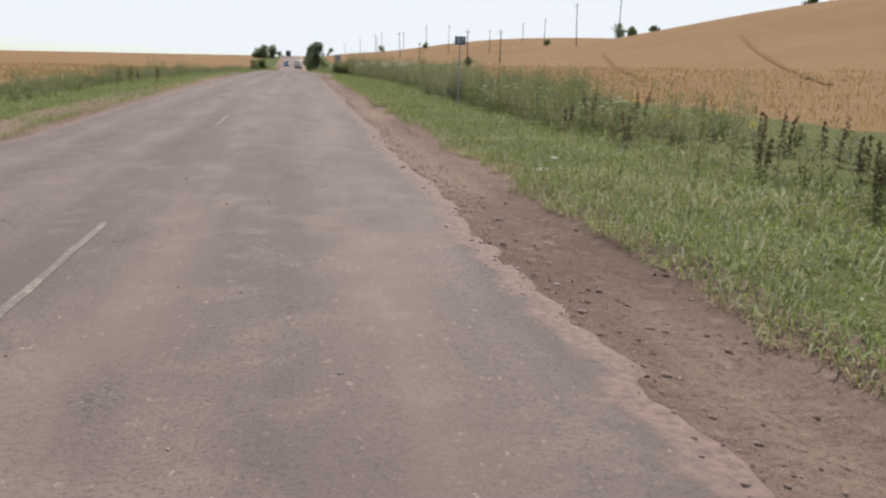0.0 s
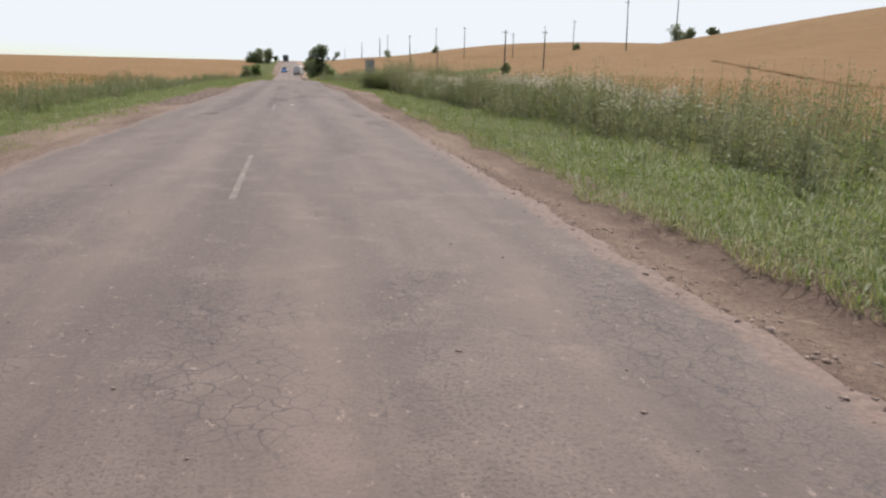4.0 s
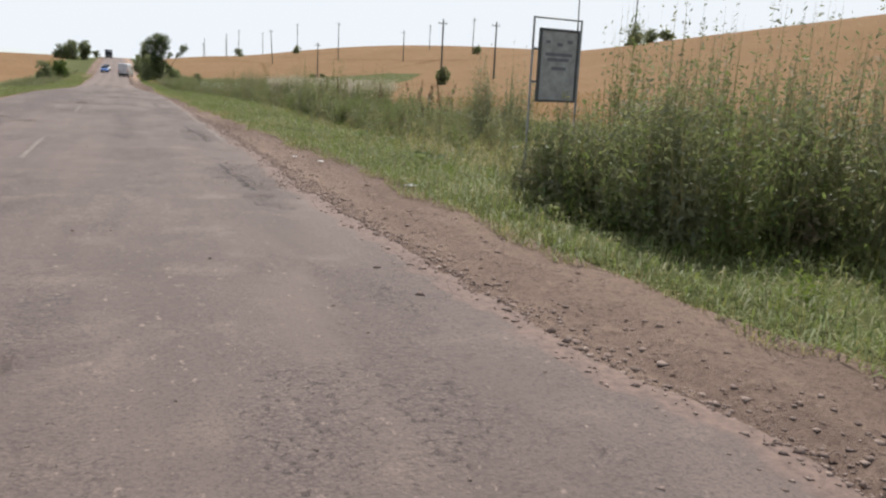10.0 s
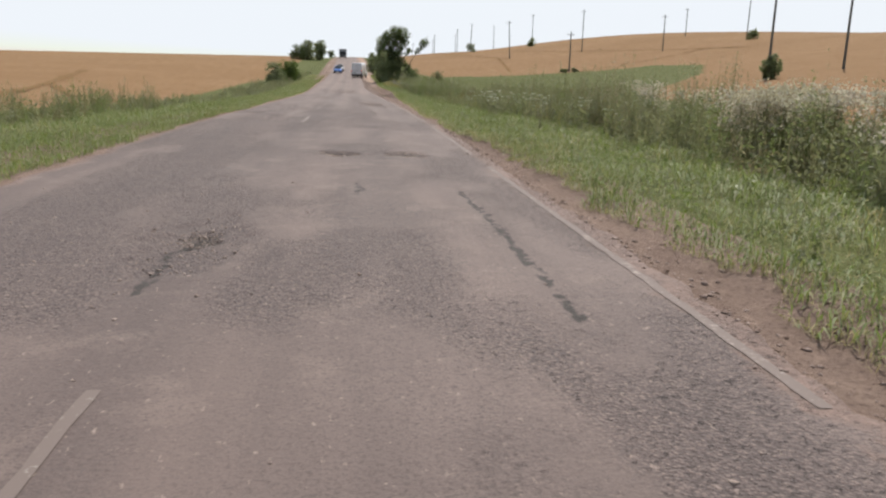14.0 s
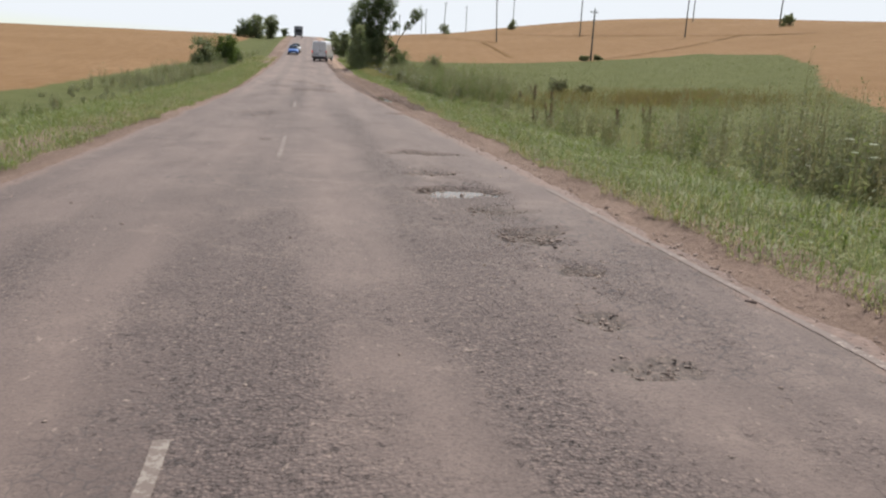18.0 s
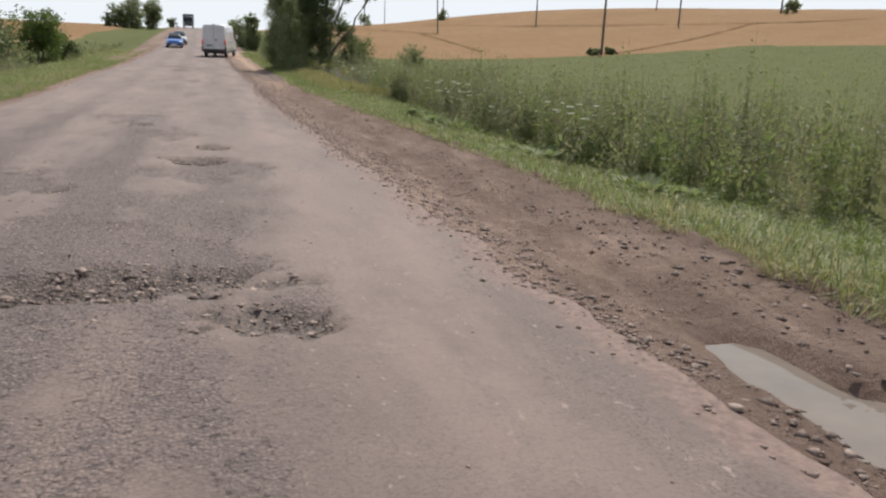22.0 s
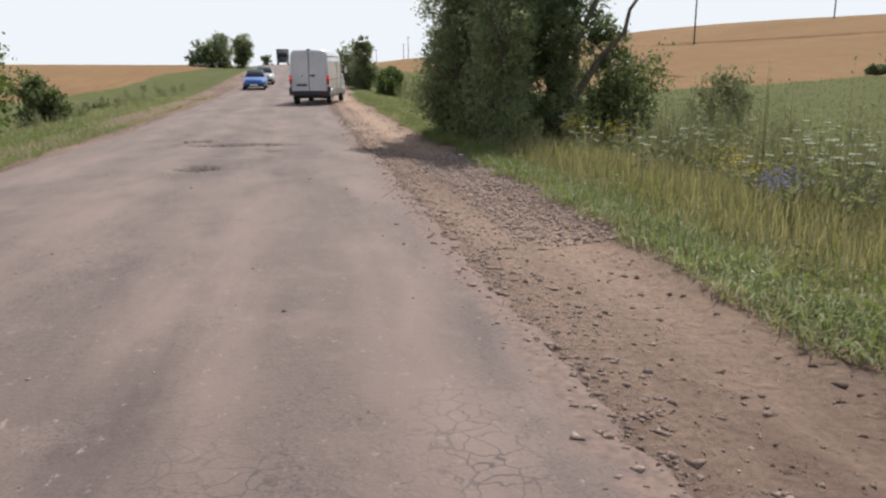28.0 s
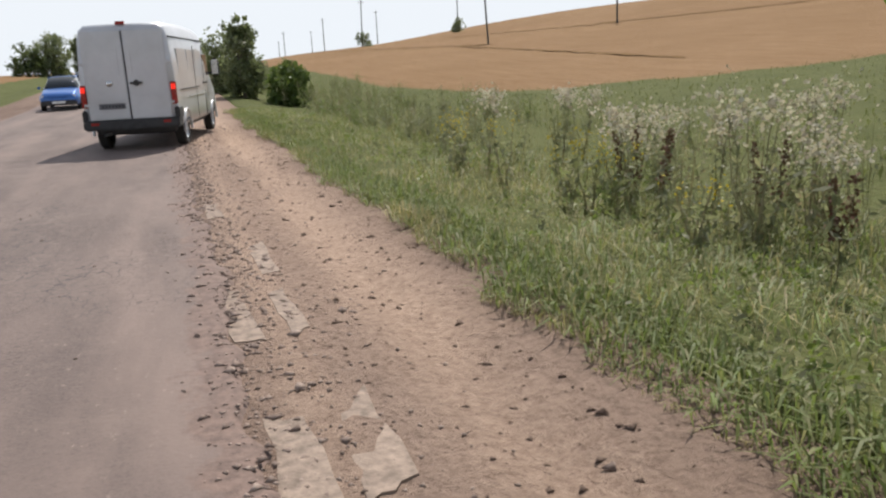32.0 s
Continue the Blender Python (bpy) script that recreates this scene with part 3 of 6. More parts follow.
def build_shoulder(side):
    ys = grid_steps((-60, 236, 0.16), (236, 480, 1.5), (480, 700, 10))
    u = np.linspace(2.7, 5.75, 26)
    Y = np.repeat(ys[:, None], len(u), 1)
    ax = np.repeat(u[None], len(ys), 0)
    X = side * (ax + spread(side + 0 * Y, Y) * np.clip((ax - 3.3) / 1.6, 0, 1))
    inner, ax = ax, np.abs(X)
    rim = edge_right(Y) if side > 0 else -edge_left(Y)
    calm = smooth((ax - 3.0) / 0.6)
    Z = road_z(Y) - 0.0242 - 0.025 * smooth((ax - 3.4) / 0.5) - 0.06 * np.exp(-((ax - 4.3) / 0.28)**2)
    Z += 0.06 * calm * (fbm(X * 2.3, Y * 1.1, 41) - 0.5) + 0.04 * calm * (fbm(X * 3.1 + Y * 1.7, Y * 3.3 - X * 1.9, 42) - 0.5)
    Z += mud(X, Y)
    Z -= 0.25 * smooth((inner - 5.35) / 0.4) + 0.3 * (1 - smooth((ax - rim + 0.5) / 0.35))
    for px, py, rx, ry, d in PITS:
        if side * px > 2.6:
            q = np.hypot((X - px) / rx, (Y - py) / ry)
            Z -= 2.4 * d * (1 - smooth((q - 1.0) / 0.6))
    off = np.abs(X - rut_line(Y) - 0.16 * (fbm(X * 4, Y * 2.6, 45) - 0.5)) - rut_width(Y)
    Z -= 0.2 * (X > 0) * (1 - smooth((off + 0.02) / 0.16)) * smooth((Y - 154.6) / 0.5) * (1 - smooth((Y - 160.4) / 0.6))
    pale = (0.45 * smooth((Y - 184) / 8) + 0.55 * smooth((Y - 200) / 10)) * (X > 0)
    wet = 0.85 * (X > 0) * smooth((Y - 148) / 5) * (1 - smooth((Y - 184) / 10)) * smooth((X - 3.55) / 0.25) + 0.2 * (X > 0) * smooth((X - 4.2) / 0.3) * (1 - smooth((Y - 30) / 10))
    return tagged(sheet("shoulder", X, Y, Z, M_DIRT, {"wet": wet, "pale": pale * np.clip((0.25 + 0.9 * np.exp(-((X - 4.3) / 0.4)**2) + 0.5 * np.exp(-((X - 3.4) / 0.15)**2)) * (0.45 + 0.9 * fbm(X * 1.5, Y * 0.4, 8)), 0, 1)}), "brown dirt and gravel road shoulder with wheel ruts", "shoulder", kind="structure")


build_shoulder(1)
build_shoulder(-1)


# ---- foliage helpers ----
def leaf_material(name, cols, trans=0.45, rough=0.6, island=True):
    """Leaves and stalks: colours picked leaf by leaf, light passing through."""
    m, nt, lk, b = mat(name, rough)
    g = nt.new("ShaderNodeNewGeometry")
    r = ramp(nt, [(i / (len(cols) - 1), c) for i, c in enumerate(cols)])
    lk.new(g.outputs["Random Per Island"], r.inputs["Fac"])
    c = mixc(nt, lk, stretch(nt, lk, noise_tex(nt, lk, 0.55, 4), 0.32, 0.68), r.outputs["Color"], (0.68, 0.74, 0.60), "MULTIPLY")
    lk.new(c, b.inputs["Base Color"])
    t = nt.new("ShaderNodeBsdfTranslucent")
    lk.new(mixc(nt, lk, 0.25, c, (0.22, 0.26, 0.05)), t.inputs["Color"])
    mx = nt.new("ShaderNodeMixShader")
    mx.inputs["Fac"].default_value = trans
    lk.new(b.outputs["BSDF"], mx.inputs[1])
    lk.new(t.outputs["BSDF"], mx.inputs[2])
    lk.new(mx.outputs["Shader"], nt["Material Output"].inputs["Surface"])
    return m


M_GRASS = leaf_material("verge_grass", [(0.145, 0.205, 0.058), (0.20, 0.255, 0.078), (0.17, 0.23, 0.065), (0.30, 0.285, 0.14), (0.16, 0.215, 0.065), (0.33, 0.30, 0.155)])
M_MEADOW = leaf_material("meadow_grass", [(0.105, 0.123, 0.046), (0.138, 0.152, 0.056), (0.115, 0.133, 0.05), (0.20, 0.18, 0.09)])
M_RUSTY = leaf_material("rusty_grass", [(0.20, 0.125, 0.06), (0.26, 0.165, 0.085), (0.17, 0.13, 0.05), (0.22, 0.20, 0.08)])
M_DRYGRASS = leaf_material("dry_grass", [(0.38, 0.31, 0.15), (0.46, 0.385, 0.21), (0.29, 0.245, 0.115), (0.22, 0.22, 0.08)])
M_WEED = leaf_material("weed_leaf", [(0.178, 0.190, 0.108), (0.232, 0.24, 0.144), (0.30, 0.295, 0.188), (0.20, 0.21, 0.126), (0.375, 0.325, 0.222)], 0.55)
M_MUGWORT = leaf_material("mugwort_leaf", [(0.158, 0.168, 0.108), (0.22, 0.225, 0.152), (0.305, 0.30, 0.215), (0.186, 0.194, 0.128)], 0.55)
M_NETTLE = leaf_material("nettle_leaf", [(0.14, 0.185, 0.075), (0.195, 0.24, 0.10), (0.17, 0.21, 0.085), (0.255, 0.27, 0.13)], 0.55)
M_BROWNWEED = leaf_material("withered_weed", [(0.27, 0.20, 0.145), (0.34, 0.265, 0.185), (0.22, 0.19, 0.12), (0.40, 0.335, 0.24)], 0.5)
M_WEEDSTEM = leaf_material("weed_stem", [(0.17, 0.17, 0.085), (0.26, 0.22, 0.125), (0.34, 0.28, 0.165)], 0.2)
M_BROAD = leaf_material("broad_leaf", [(0.13, 0.19, 0.04), (0.20, 0.255, 0.065), (0.16, 0.21, 0.05)], 0.5, 0.45)
M_COLTSFOOT = leaf_material("coltsfoot_leaf", [(0.19, 0.235, 0.105), (0.26, 0.30, 0.16), (0.32, 0.355, 0.215), (0.22, 0.26, 0.12)], 0.4, 0.6)
M_FLUFF = leaf_material("thistle_fluff", [(0.62, 0.53, 0.46), (0.74, 0.67, 0.60), (0.50, 0.40, 0.34), (0.68, 0.58, 0.50)], 0.4, 0.9)
M_UMBEL = leaf_material("white_umbel", [(0.70, 0.70, 0.62), (0.80, 0.80, 0.74), (0.62, 0.64, 0.5)], 0.35, 0.8)
M_YELLOW = leaf_material("yellow_bloom", [(0.60, 0.44, 0.03), (0.66, 0.5, 0.06)], 0.3, 0.8)
M_BLUE = leaf_material("blue_bloom", [(0.22, 0.20, 0.55), (0.30, 0.28, 0.6)], 0.3, 0.8)
M_DOCK = leaf_material("dock_seed", [(0.13, 0.062, 0.04), (0.18, 0.09, 0.058), (0.105, 0.056, 0.042)], 0.1, 0.9)
M_WHEAT = leaf_material("wheat_ear", [(0.37, 0.235, 0.107), (0.43, 0.285, 0.13), (0.32, 0.195, 0.086)], 0.3, 0.8)
M_WILLOW = leaf_material("willow_leaf", [(0.070, 0.098, 0.043), (0.105, 0.140, 0.065), (0.14, 0.175, 0.095), (0.085, 0.115, 0.052)], 0.58, 0.45)
M_BUSHLEAF = leaf_material("bush_leaf", [(0.18, 0.215, 0.12), (0.24, 0.275, 0.155), (0.32, 0.345, 0.205)], 0.62, 0.45)
M_DARKLEAF = leaf_material("dark_leaf", [(0.135, 0.16, 0.09), (0.185, 0.21, 0.118), (0.245, 0.27, 0.16)], 0.58, 0.45)
M_ASHLEAF = leaf_material("maple_leaf", [(0.09, 0.15, 0.03), (0.13, 0.19, 0.045), (0.10, 0.14, 0.04)], 0.45, 0.5)
M_BARK = plain("bark", (0.13, 0.105, 0.08), 0.95, vary=0.4, scale=14, bmp=0.03)
M_POLEWOOD = plain("weathered_pole", (0.085, 0.085, 0.075), 0.9, vary=0.3, scale=20, bmp=0.01)


class Heap:
    """Gathers many small pieces of one material into one mesh."""

    def __init__(self):
        self.v, self.f, self.n = [], [], 0

    def add(self, V, F):
        self.v.append(V)
        self.f.append(F + self.n)
        self.n += len(V)

    def mesh(self, name, material, soft=False):
        return mesh_from(name, np.concatenate(self.v), np.concatenate(self.f), material, soft)


def blades(rng, P, length, width, lean=0.35):
    """Bent grass blades from the roots P, widest at the middle."""
    n = len(P)
    a = rng.uniform(0, 2 * np.pi, n)
    d = np.stack([np.cos(a), np.sin(a), np.zeros(n)], 1)
    w = np.stack([-np.sin(a), np.cos(a), np.zeros(n)], 1) * (width * 0.5)[:, None]
    k = rng.uniform(0.2, 1, n) * lean
    mid = P + d * (length * k * 0.4)[:, None] + np.array([0, 0, 1]) * (length * (0.62 - 0.12 * k))[:, None]
    tip = P + d * (length * k)[:, None] + np.array([0, 0, 1]) * (length * (1 - 0.55 * k))[:, None]
    V = np.stack([P, mid + w * 1.15, tip, mid - w * 1.15], 1).reshape(-1, 3)
    return V, np.arange(n)[:, None] * 4 + np.array([[0, 1, 2, 3]])


def leaves(rng, C, size, slim=0.4, droop=0.0):
    """Diamond leaves folded on random axes round the centres C."""
    n = len(C)
    d = rng.normal(size=(n, 3))
    d[:, 2] -= droop
    d /= np.linalg.norm(d, axis=1)[:, None]
    u = np.cross(d, rng.normal(size=(n, 3)))
    u /= np.linalg.norm(u, axis=1)[:, None] + 1e-9
    s = np.broadcast_to(size, (n,))[:, None]
    V = np.stack([C - d * s * 0.5, C + u * s * slim * 0.5 + d * s * 0.05, C + d * s * 0.5, C - u * s * slim * 0.5 + d * s * 0.05], 1).reshape(-1, 3)
    return V, np.arange(n)[:, None] * 4 + np.array([[0, 1, 2, 3]])


def tube(pts, radii, sides=6):
    """A tapered tube along a line of points."""
    pts, radii = np.asarray(pts, float), np.asarray(radii, float)
    t = np.gradient(pts, axis=0)
    t /= np.linalg.norm(t, axis=1)[:, None] + 1e-9
    ref = np.where(np.abs(t[:, 2:3]) > 0.9, np.array([[1.0, 0, 0]]), np.array([[0, 0, 1.0]]))
    u = np.cross(t, ref)
    u /= np.linalg.norm(u, axis=1)[:, None] + 1e-9
    w = np.cross(t, u)
    a = np.linspace(0, 2 * np.pi, sides, endpoint=False)
    V = pts[:, None] + radii[:, None, None] * (u[:, None] * np.cos(a)[None, :, None] + w[:, None] * np.sin(a)[None, :, None])
    n = len(pts)
    i = (np.arange(n - 1)[:, None] * sides + np.arange(sides)[None]).ravel()
    j = (np.arange(n - 1)[:, None] * sides + (np.arange(sides)[None] + 1) % sides).ravel()
    return V.reshape(-1, 3), np.stack([i, j, j + sides, i + sides], 1)


def bent(rng, a, b, n=6, wob=0.08):
    a, b = np.asarray(a, float), np.asarray(b, float)
    t = np.linspace(0, 1, n)[:, None]
    L = np.linalg.norm(b - a)
    return a + (b - a) * t + rng.normal(size=(n, 3)) * wob * L * (t * (1 - t) * 2 + 0.05 * (t > 0))


def tree(name, x, y, label, limbs, clumps, n_leaf, leaf, material, seed, slim=0.45, trunk=None, category="tree", group=""):
    """A tree at (x, y): a trunk line, limbs as lists of points with radii, and clumps (x, y, z, radius) that hold the leaves."""
    rng = np.random.default_rng(seed)
    root = new(name)
    root.location = (x, y, float(land_z(x, y)) - 0.05)
    tagged(root, label, category, group)
    if trunk:
        V, F = tube(bent(rng, trunk[0], trunk[1], 8, 0.03), np.linspace(trunk[2], trunk[3], 8), 9)
        part("trunk", mesh_from("trunk", V, F, M_BARK, True), M_BARK, root)
    for a, b, r in limbs:
        V, F = tube(bent(rng, a, b, 7, 0.06), np.linspace(r, r * 0.25, 7), 6)
        part("limb", mesh_from("limb", V, F, M_BARK, True), M_BARK, root)
    h, tw = Heap(), Heap()
    tot = sum(c[3]**2.2 for c in clumps)
    for cx, cy, cz, cr in clumps:
        n = int(n_leaf * cr**2.2 / tot)
        k = max(8, int(n / 30))
        sub = rng.normal(size=(k, 3))
        sub /= np.linalg.norm(sub, axis=1)[:, None]
        sub = np.array([cx, cy, cz]) + sub * cr * rng.uniform(0.25, 1.0, (k, 1))**0.5
        sub[:, 2] = np.maximum(sub[:, 2], 0.12)
        C = sub[rng.integers(0, k, n)] + rng.normal(size=(n, 3)) * cr * 0.15
        C[:, 2] = np.maximum(C[:, 2], 0.06)
        h.add(*leaves(rng, C, leaf * rng.uniform(0.6, 1.3, n), slim, 0.3))
        for q in sub[::3]:
            tw.add(*tube(bent(rng, (cx, cy, max(0.05, cz - cr * 0.6)), q, 4, 0.08), np.linspace(0.02, 0.006, 4) * max(1, cr), 4))
    tagged(part("crown", h.mesh("crown", material), material, root), kind="stuff")
    tagged(part("twig_mass", tw.mesh("twig_mass", M_BARK), M_BARK, root), kind="stuff")
    return root


def shrub(name, x, y, w, h, label, material, n_leaf, leaf, seed, category="bush", length=None, slim=0.5, group="", cone=False):
    """A leafy bush, w wide, length long and h high, of overlapping clumps down to the ground."""
    rng = np.random.default_rng(seed)
    length = length or w
    clumps = []
    for k in range(16):
        a, r = rng.uniform(0, 2 * np.pi), rng.uniform(0, 1)**0.6
        z = rng.uniform(0.12, 0.85)
        s = (1 - 0.75 * z if cone else 1 - 0.45 * z)
        clumps.append((math.cos(a) * r * w * 0.36 * s, math.sin(a) * r * length * 0.38 * s, z * h, min(w * 0.34, h * 0.34) * rng.uniform(0.75, 1.1) * ((1.15 - 0.75 * z) if cone else 1)))
    clumps.append((0, 0, h * 0.86, h * (0.1 if cone else 0.2)))
    limbs = [((rng.normal() * 0.15, rng.normal() * 0.15, 0), (c[0], c[1], c[2]), 0.045 * h / 3) for c in clumps[:6]]
    return tree(name, x, y, label, limbs, clumps, n_leaf, leaf, material, seed + 1, slim, None, category, group)


# ---- trees and bushes beside the road ----
tree("broken_willow", 8.4, 207.7, "old crooked willow with broken limbs and a thin grey-green crown", [
    ((0.1, 0, 1.5), (-1.3, 0.3, 6.2), 0.20), ((0.1, 0, 2.0), (0.7, 0.5, 7.6), 0.22), ((0.3, 0, 1.2), (2.6, 0.3, 4.6), 0.13), ((2.6, 0.3, 4.6), (4.3, 0.5, 7.0), 0.07),
    ((0.2, 0, 1.4), (1.3, -0.4, 6.6), 0.12), ((-0.4, 0.1, 3.2), (-2.3, -0.5, 5.4), 0.11), ((0.5, 0.3, 5.4), (-0.6, 0.6, 8.6), 0.09)],
    [(-1.3, 0.2, 6.6, 1.2), (-0.5, 0.5, 8.2, 1.15), (0.8, 0.5, 8.0, 1.15), (0.2, 0.3, 6.8, 1.1), (-2.2, -0.4, 5.4, 1.0), (-1.0, 0.0, 4.8, 1.1), (-1.8, 0.4, 7.7, 0.8), (-1.3, 0.0, 3.3, 1.1), (-0.4, 0.3, 4.3, 1.0), (0.7, 0.2, 3.7, 0.8), (-2.0, 0.2, 4.6, 0.9), (1.5, 0.3, 3.0, 0.7),
     (0.3, 0.2, 5.4, 0.8), (4.2, 0.5, 6.9, 0.75), (3.2, 0.4, 5.5, 0.5), (1.6, -0.3, 5.4, 0.6), (3.9, 0.3, 6.1, 0.5), (1.2, 0.2, 6.8, 0.6)],
    36000, 0.18, M_WILLOW, 5, 0.32, ((0, 0, 0), (0.15, 0, 2.2), 0.42, 0.3))
rb = np.random.default_rng(21)
LOBES = [(-0.4, 1.8, 4.5), (-0.35, 0.7, 6.8), (0.4, -0.9, 4.9), (-0.1, -2.7, 4.4), (1.5, -0.6, 4.2), (2.3, 0.2, 3.0), (0.9, 0.7, 4.7)]
tree("willow_bush", 6.0, 207.6, "dense dark green willow bush growing down to the road verge", [((0.3, v, 0), (u, v * 1.1, h * 0.75), 0.07) for u, v, h in LOBES],
    [(u + rb.uniform(-0.15, 0.6) * (1 if z < h - 1.2 else 0.3), v + rb.uniform(-0.45, 0.45), z, rb.uniform(0.6, 0.85)) for u, v, h in LOBES for z in np.arange(0.6, h, 0.75)],
    68000, 0.115, M_BUSHLEAF, 21, 0.42, None, "bush")
shrub("willow_bush", 10.6, 208.5, 3.2, 2.7, "rounded grey-green willow bush behind the old willow", M_WILLOW, 7000, 0.14, 22)
shrub("maple_sapling", 6.25, 210.5, 1.9, 3.0, "light green young maple bush at the edge of the verge", M_ASHLEAF, 4200, 0.2, 23, slim=0.6)
shrub("elm_tree", 6.6, 251.5, 3.2, 4.4, "dark green cone-shaped young elm beside the road", M_DARKLEAF, 9000, 0.2, 24, cone=True, category="tree")
shrub("elm_tree", 5.9, 257.0, 3.4, 3.3, "low dark green elm bush beside the road", M_DARKLEAF, 6000, 0.2, 25)
shrub("maple_bush", 8.6, 248.5, 2.6, 2.1, "light green maple bush in the verge", M_ASHLEAF, 4500, 0.2, 26, slim=0.6)
shrub("roadside_bush", -11.2, 211, 3.2, 3.3, "dark green bush at the edge of the wheat", M_DARKLEAF, 6000, 0.2, 27)
shrub("roadside_bush", -9.2, 214.5, 3.4, 3.2, "yellow-green bush in the grass beside the road", M_ASHLEAF, 6500, 0.18, 28, slim=0.6)
shrub("roadside_bush", -8.8, 221, 3.0, 2.1, "low green bush in the grass beside the road", M_WILLOW, 4000, 0.18, 29)
shrub("roadside_tree", -12.8, 338, 6.0, 5.6, "broad dark green tree at the roadside", M_DARKLEAF, 6500, 0.36, 30, category="tree")
shrub("roadside_tree", -9.2, 344, 5.0, 6.2, "rounded dark green tree at the roadside", M_DARKLEAF, 6500, 0.36, 31, category="tree")
shrub("roadside_tree", -15.5, 335, 5.0, 4.2, "low spreading green tree at the roadside", M_WILLOW, 4500, 0.36, 32, category="tree")
shrub("roadside_bush", 7.5, 330, 3.5, 2.6, "low green bush near the top of the rise", M_DARKLEAF, 2500, 0.3, 33)
shrub("roadside_bush", -6.8, 395, 3.5, 2.4, "low green bush near the top of the rise", M_DARKLEAF, 2000, 0.35, 34)
for k, (x, y, w, h) in enumerate([(73.5, 401, 5.5, 3.6), (48.3, 400, 5.5, 3.4), (46.6, 163.4, 2.6, 2.3), (100, 190, 5.5, 4.0), (104, 191, 4.5, 2.6), (107, 284, 4, 2.4), (44.3, 240.5, 2.6, 0.8), (46.8, 241.2, 2.0, 0.7)]):
    shrub("field_bush", x, y, w, h, "dark green bush standing alone in the wheat", M_DARKLEAF, 2200, 0.32, 40 + k, group="bushes in the wheat")


shrub("meadow_bush", 18.1, 171.9, 2.0, 1.0, "low grey-green willow scrub standing in the meadow", M_WEED, 2200, 0.14, 61)
shrub("meadow_bush", 20.6, 173.6, 3.0, 0.6, "low spreading grey-green scrub in the meadow", M_WEED, 2000, 0.14, 62)


for k, (x, y, w, h) in enumerate([(126, 123, 7, 5.2), (131, 119, 8, 6.0), (121, 128, 5, 2.4), (136, 113, 8, 6.5), (112, 209, 6, 2.0), (117, 203, 6, 2.2)]):
    shrub("crest_tree", x, y, w, h, "dark green tree on the crest of the wheat hill", M_DARKLEAF, 2600, 0.4, 70 + k, category="tree", group="trees on the hill crest")
shrub("meadow_bush", 15.4, 210.8, 3.4, 2.0, "pale green leafy bush standing in the long grass", M_WEED, 4200, 0.13, 63)


# ---- power poles ----
def make_pole(h):
    root = new("power_pole")
    z = 0.0
    V, F = tube([(0, 0, -0.3), (0, 0, h * 0.5), (0.02, 0, h)], [0.16, 0.135, 0.11], 10)
    part("post", mesh_from("post", V, F, M_POLEWOOD, True), M_POLEWOOD, root)
    bm = bmesh.new()
    bmesh.ops.create_cube(bm, size=1)
    bmesh.ops.scale(bm, vec=(1.5, 0.1, 0.11), verts=bm.verts)
    bmesh.ops.bevel(bm, geom=bm.edges, offset=0.012, segments=1, affect="EDGES")
    bmesh.ops.translate(bm, vec=(0, 0.13, h - 0.55), verts=bm.verts)
    part("crossarm", bm, M_POLEWOOD, root)
    for dx in (-0.65, 0.65):
        V, F = tube([(dx, 0.13, h - 0.5), (dx, 0.13, h - 0.36), (dx, 0.13, h - 0.26)], [0.025, 0.06, 0.03], 8)
        part("insulator", mesh_from("insulator", V, F, M_INSUL, True), M_INSUL, root)
    V, F = tube([(0, 0, h - 0.02), (0, 0, h + 0.12), (0, 0, h + 0.22)], [0.025, 0.06, 0.03], 8)
    part("insulator", mesh_from("insulator", V, F, M_INSUL, True), M_INSUL, root)
    return tagged(root, "weathered wooden power pole with a short crossarm standing in wheat", "power pole", "poles across the field")


M_INSUL = plain("porcelain", (0.45, 0.47, 0.45), 0.3)
POLES = [(45.5, 241, 8.0, 0), (71.5, 322, 12.5, 0), (48.8, 321, 11, -3), (73.8, 402, 12.5, 0), (48.6, 402, 11, 2), (46.4, 163.4, 9.5, 0), (55.5, 164, 8.5, 0), (106, 286, 11, 1), (81, 281, 9, 0),
         (100, 191, 12, 0), (70, 470, 11, 0), (52, 470, 11, 0), (86, 190, 12.5, -2), (46, 520, 11, 0), (60, 540, 11, 0), (112, 340, 9, 0), (49, 560, 10, 1), (40, 600, 10, 0)]
pole_kinds = {}
for x, y, h, tilt in POLES:
    m = pose(x, y, float(land_z(x, y)), 0, tilt, 12)
    if h in pole_kinds:
        copy_thing(pole_kinds[h], m)
    else:
        pole_kinds[h] = make_pole(h)
        pole_kinds[h].matrix_basis = m


# ---- road markings, water, loose stones ----
def paint_material(name, col, wear):
    m, nt, lk, b = mat(name, 0.8)
    add = nt.new("ShaderNodeMath")
    add.operation = "MULTIPLY_ADD"
    add.inputs[1].default_value = 0.45
    lk.new(noise_tex(nt, lk, 1.1, 3), add.inputs[0])
    lk.new(noise_tex(nt, lk, 16, 6, None, 0.75), add.inputs[2])
    c = mixc(nt, lk, stretch(nt, lk, add.outputs[0], wear + 0.2, wear + 0.27), col, (0.142, 0.109, 0.095))
    lk.new(c, b.inputs["Base Color"])
    return m


M_DASH = paint_material("worn_white_paint", (0.235, 0.205, 0.178), 0.425)
M_EDGE = paint_material("faded_edge_paint", (0.27, 0.222, 0.19), 0.385)


def road_top(x, y):
    return road_z(y) + 0.03 - 0.0022 * x * x + 0.012 * (fbm(x * 1.2, y * 0.7, 21) - 0.5)


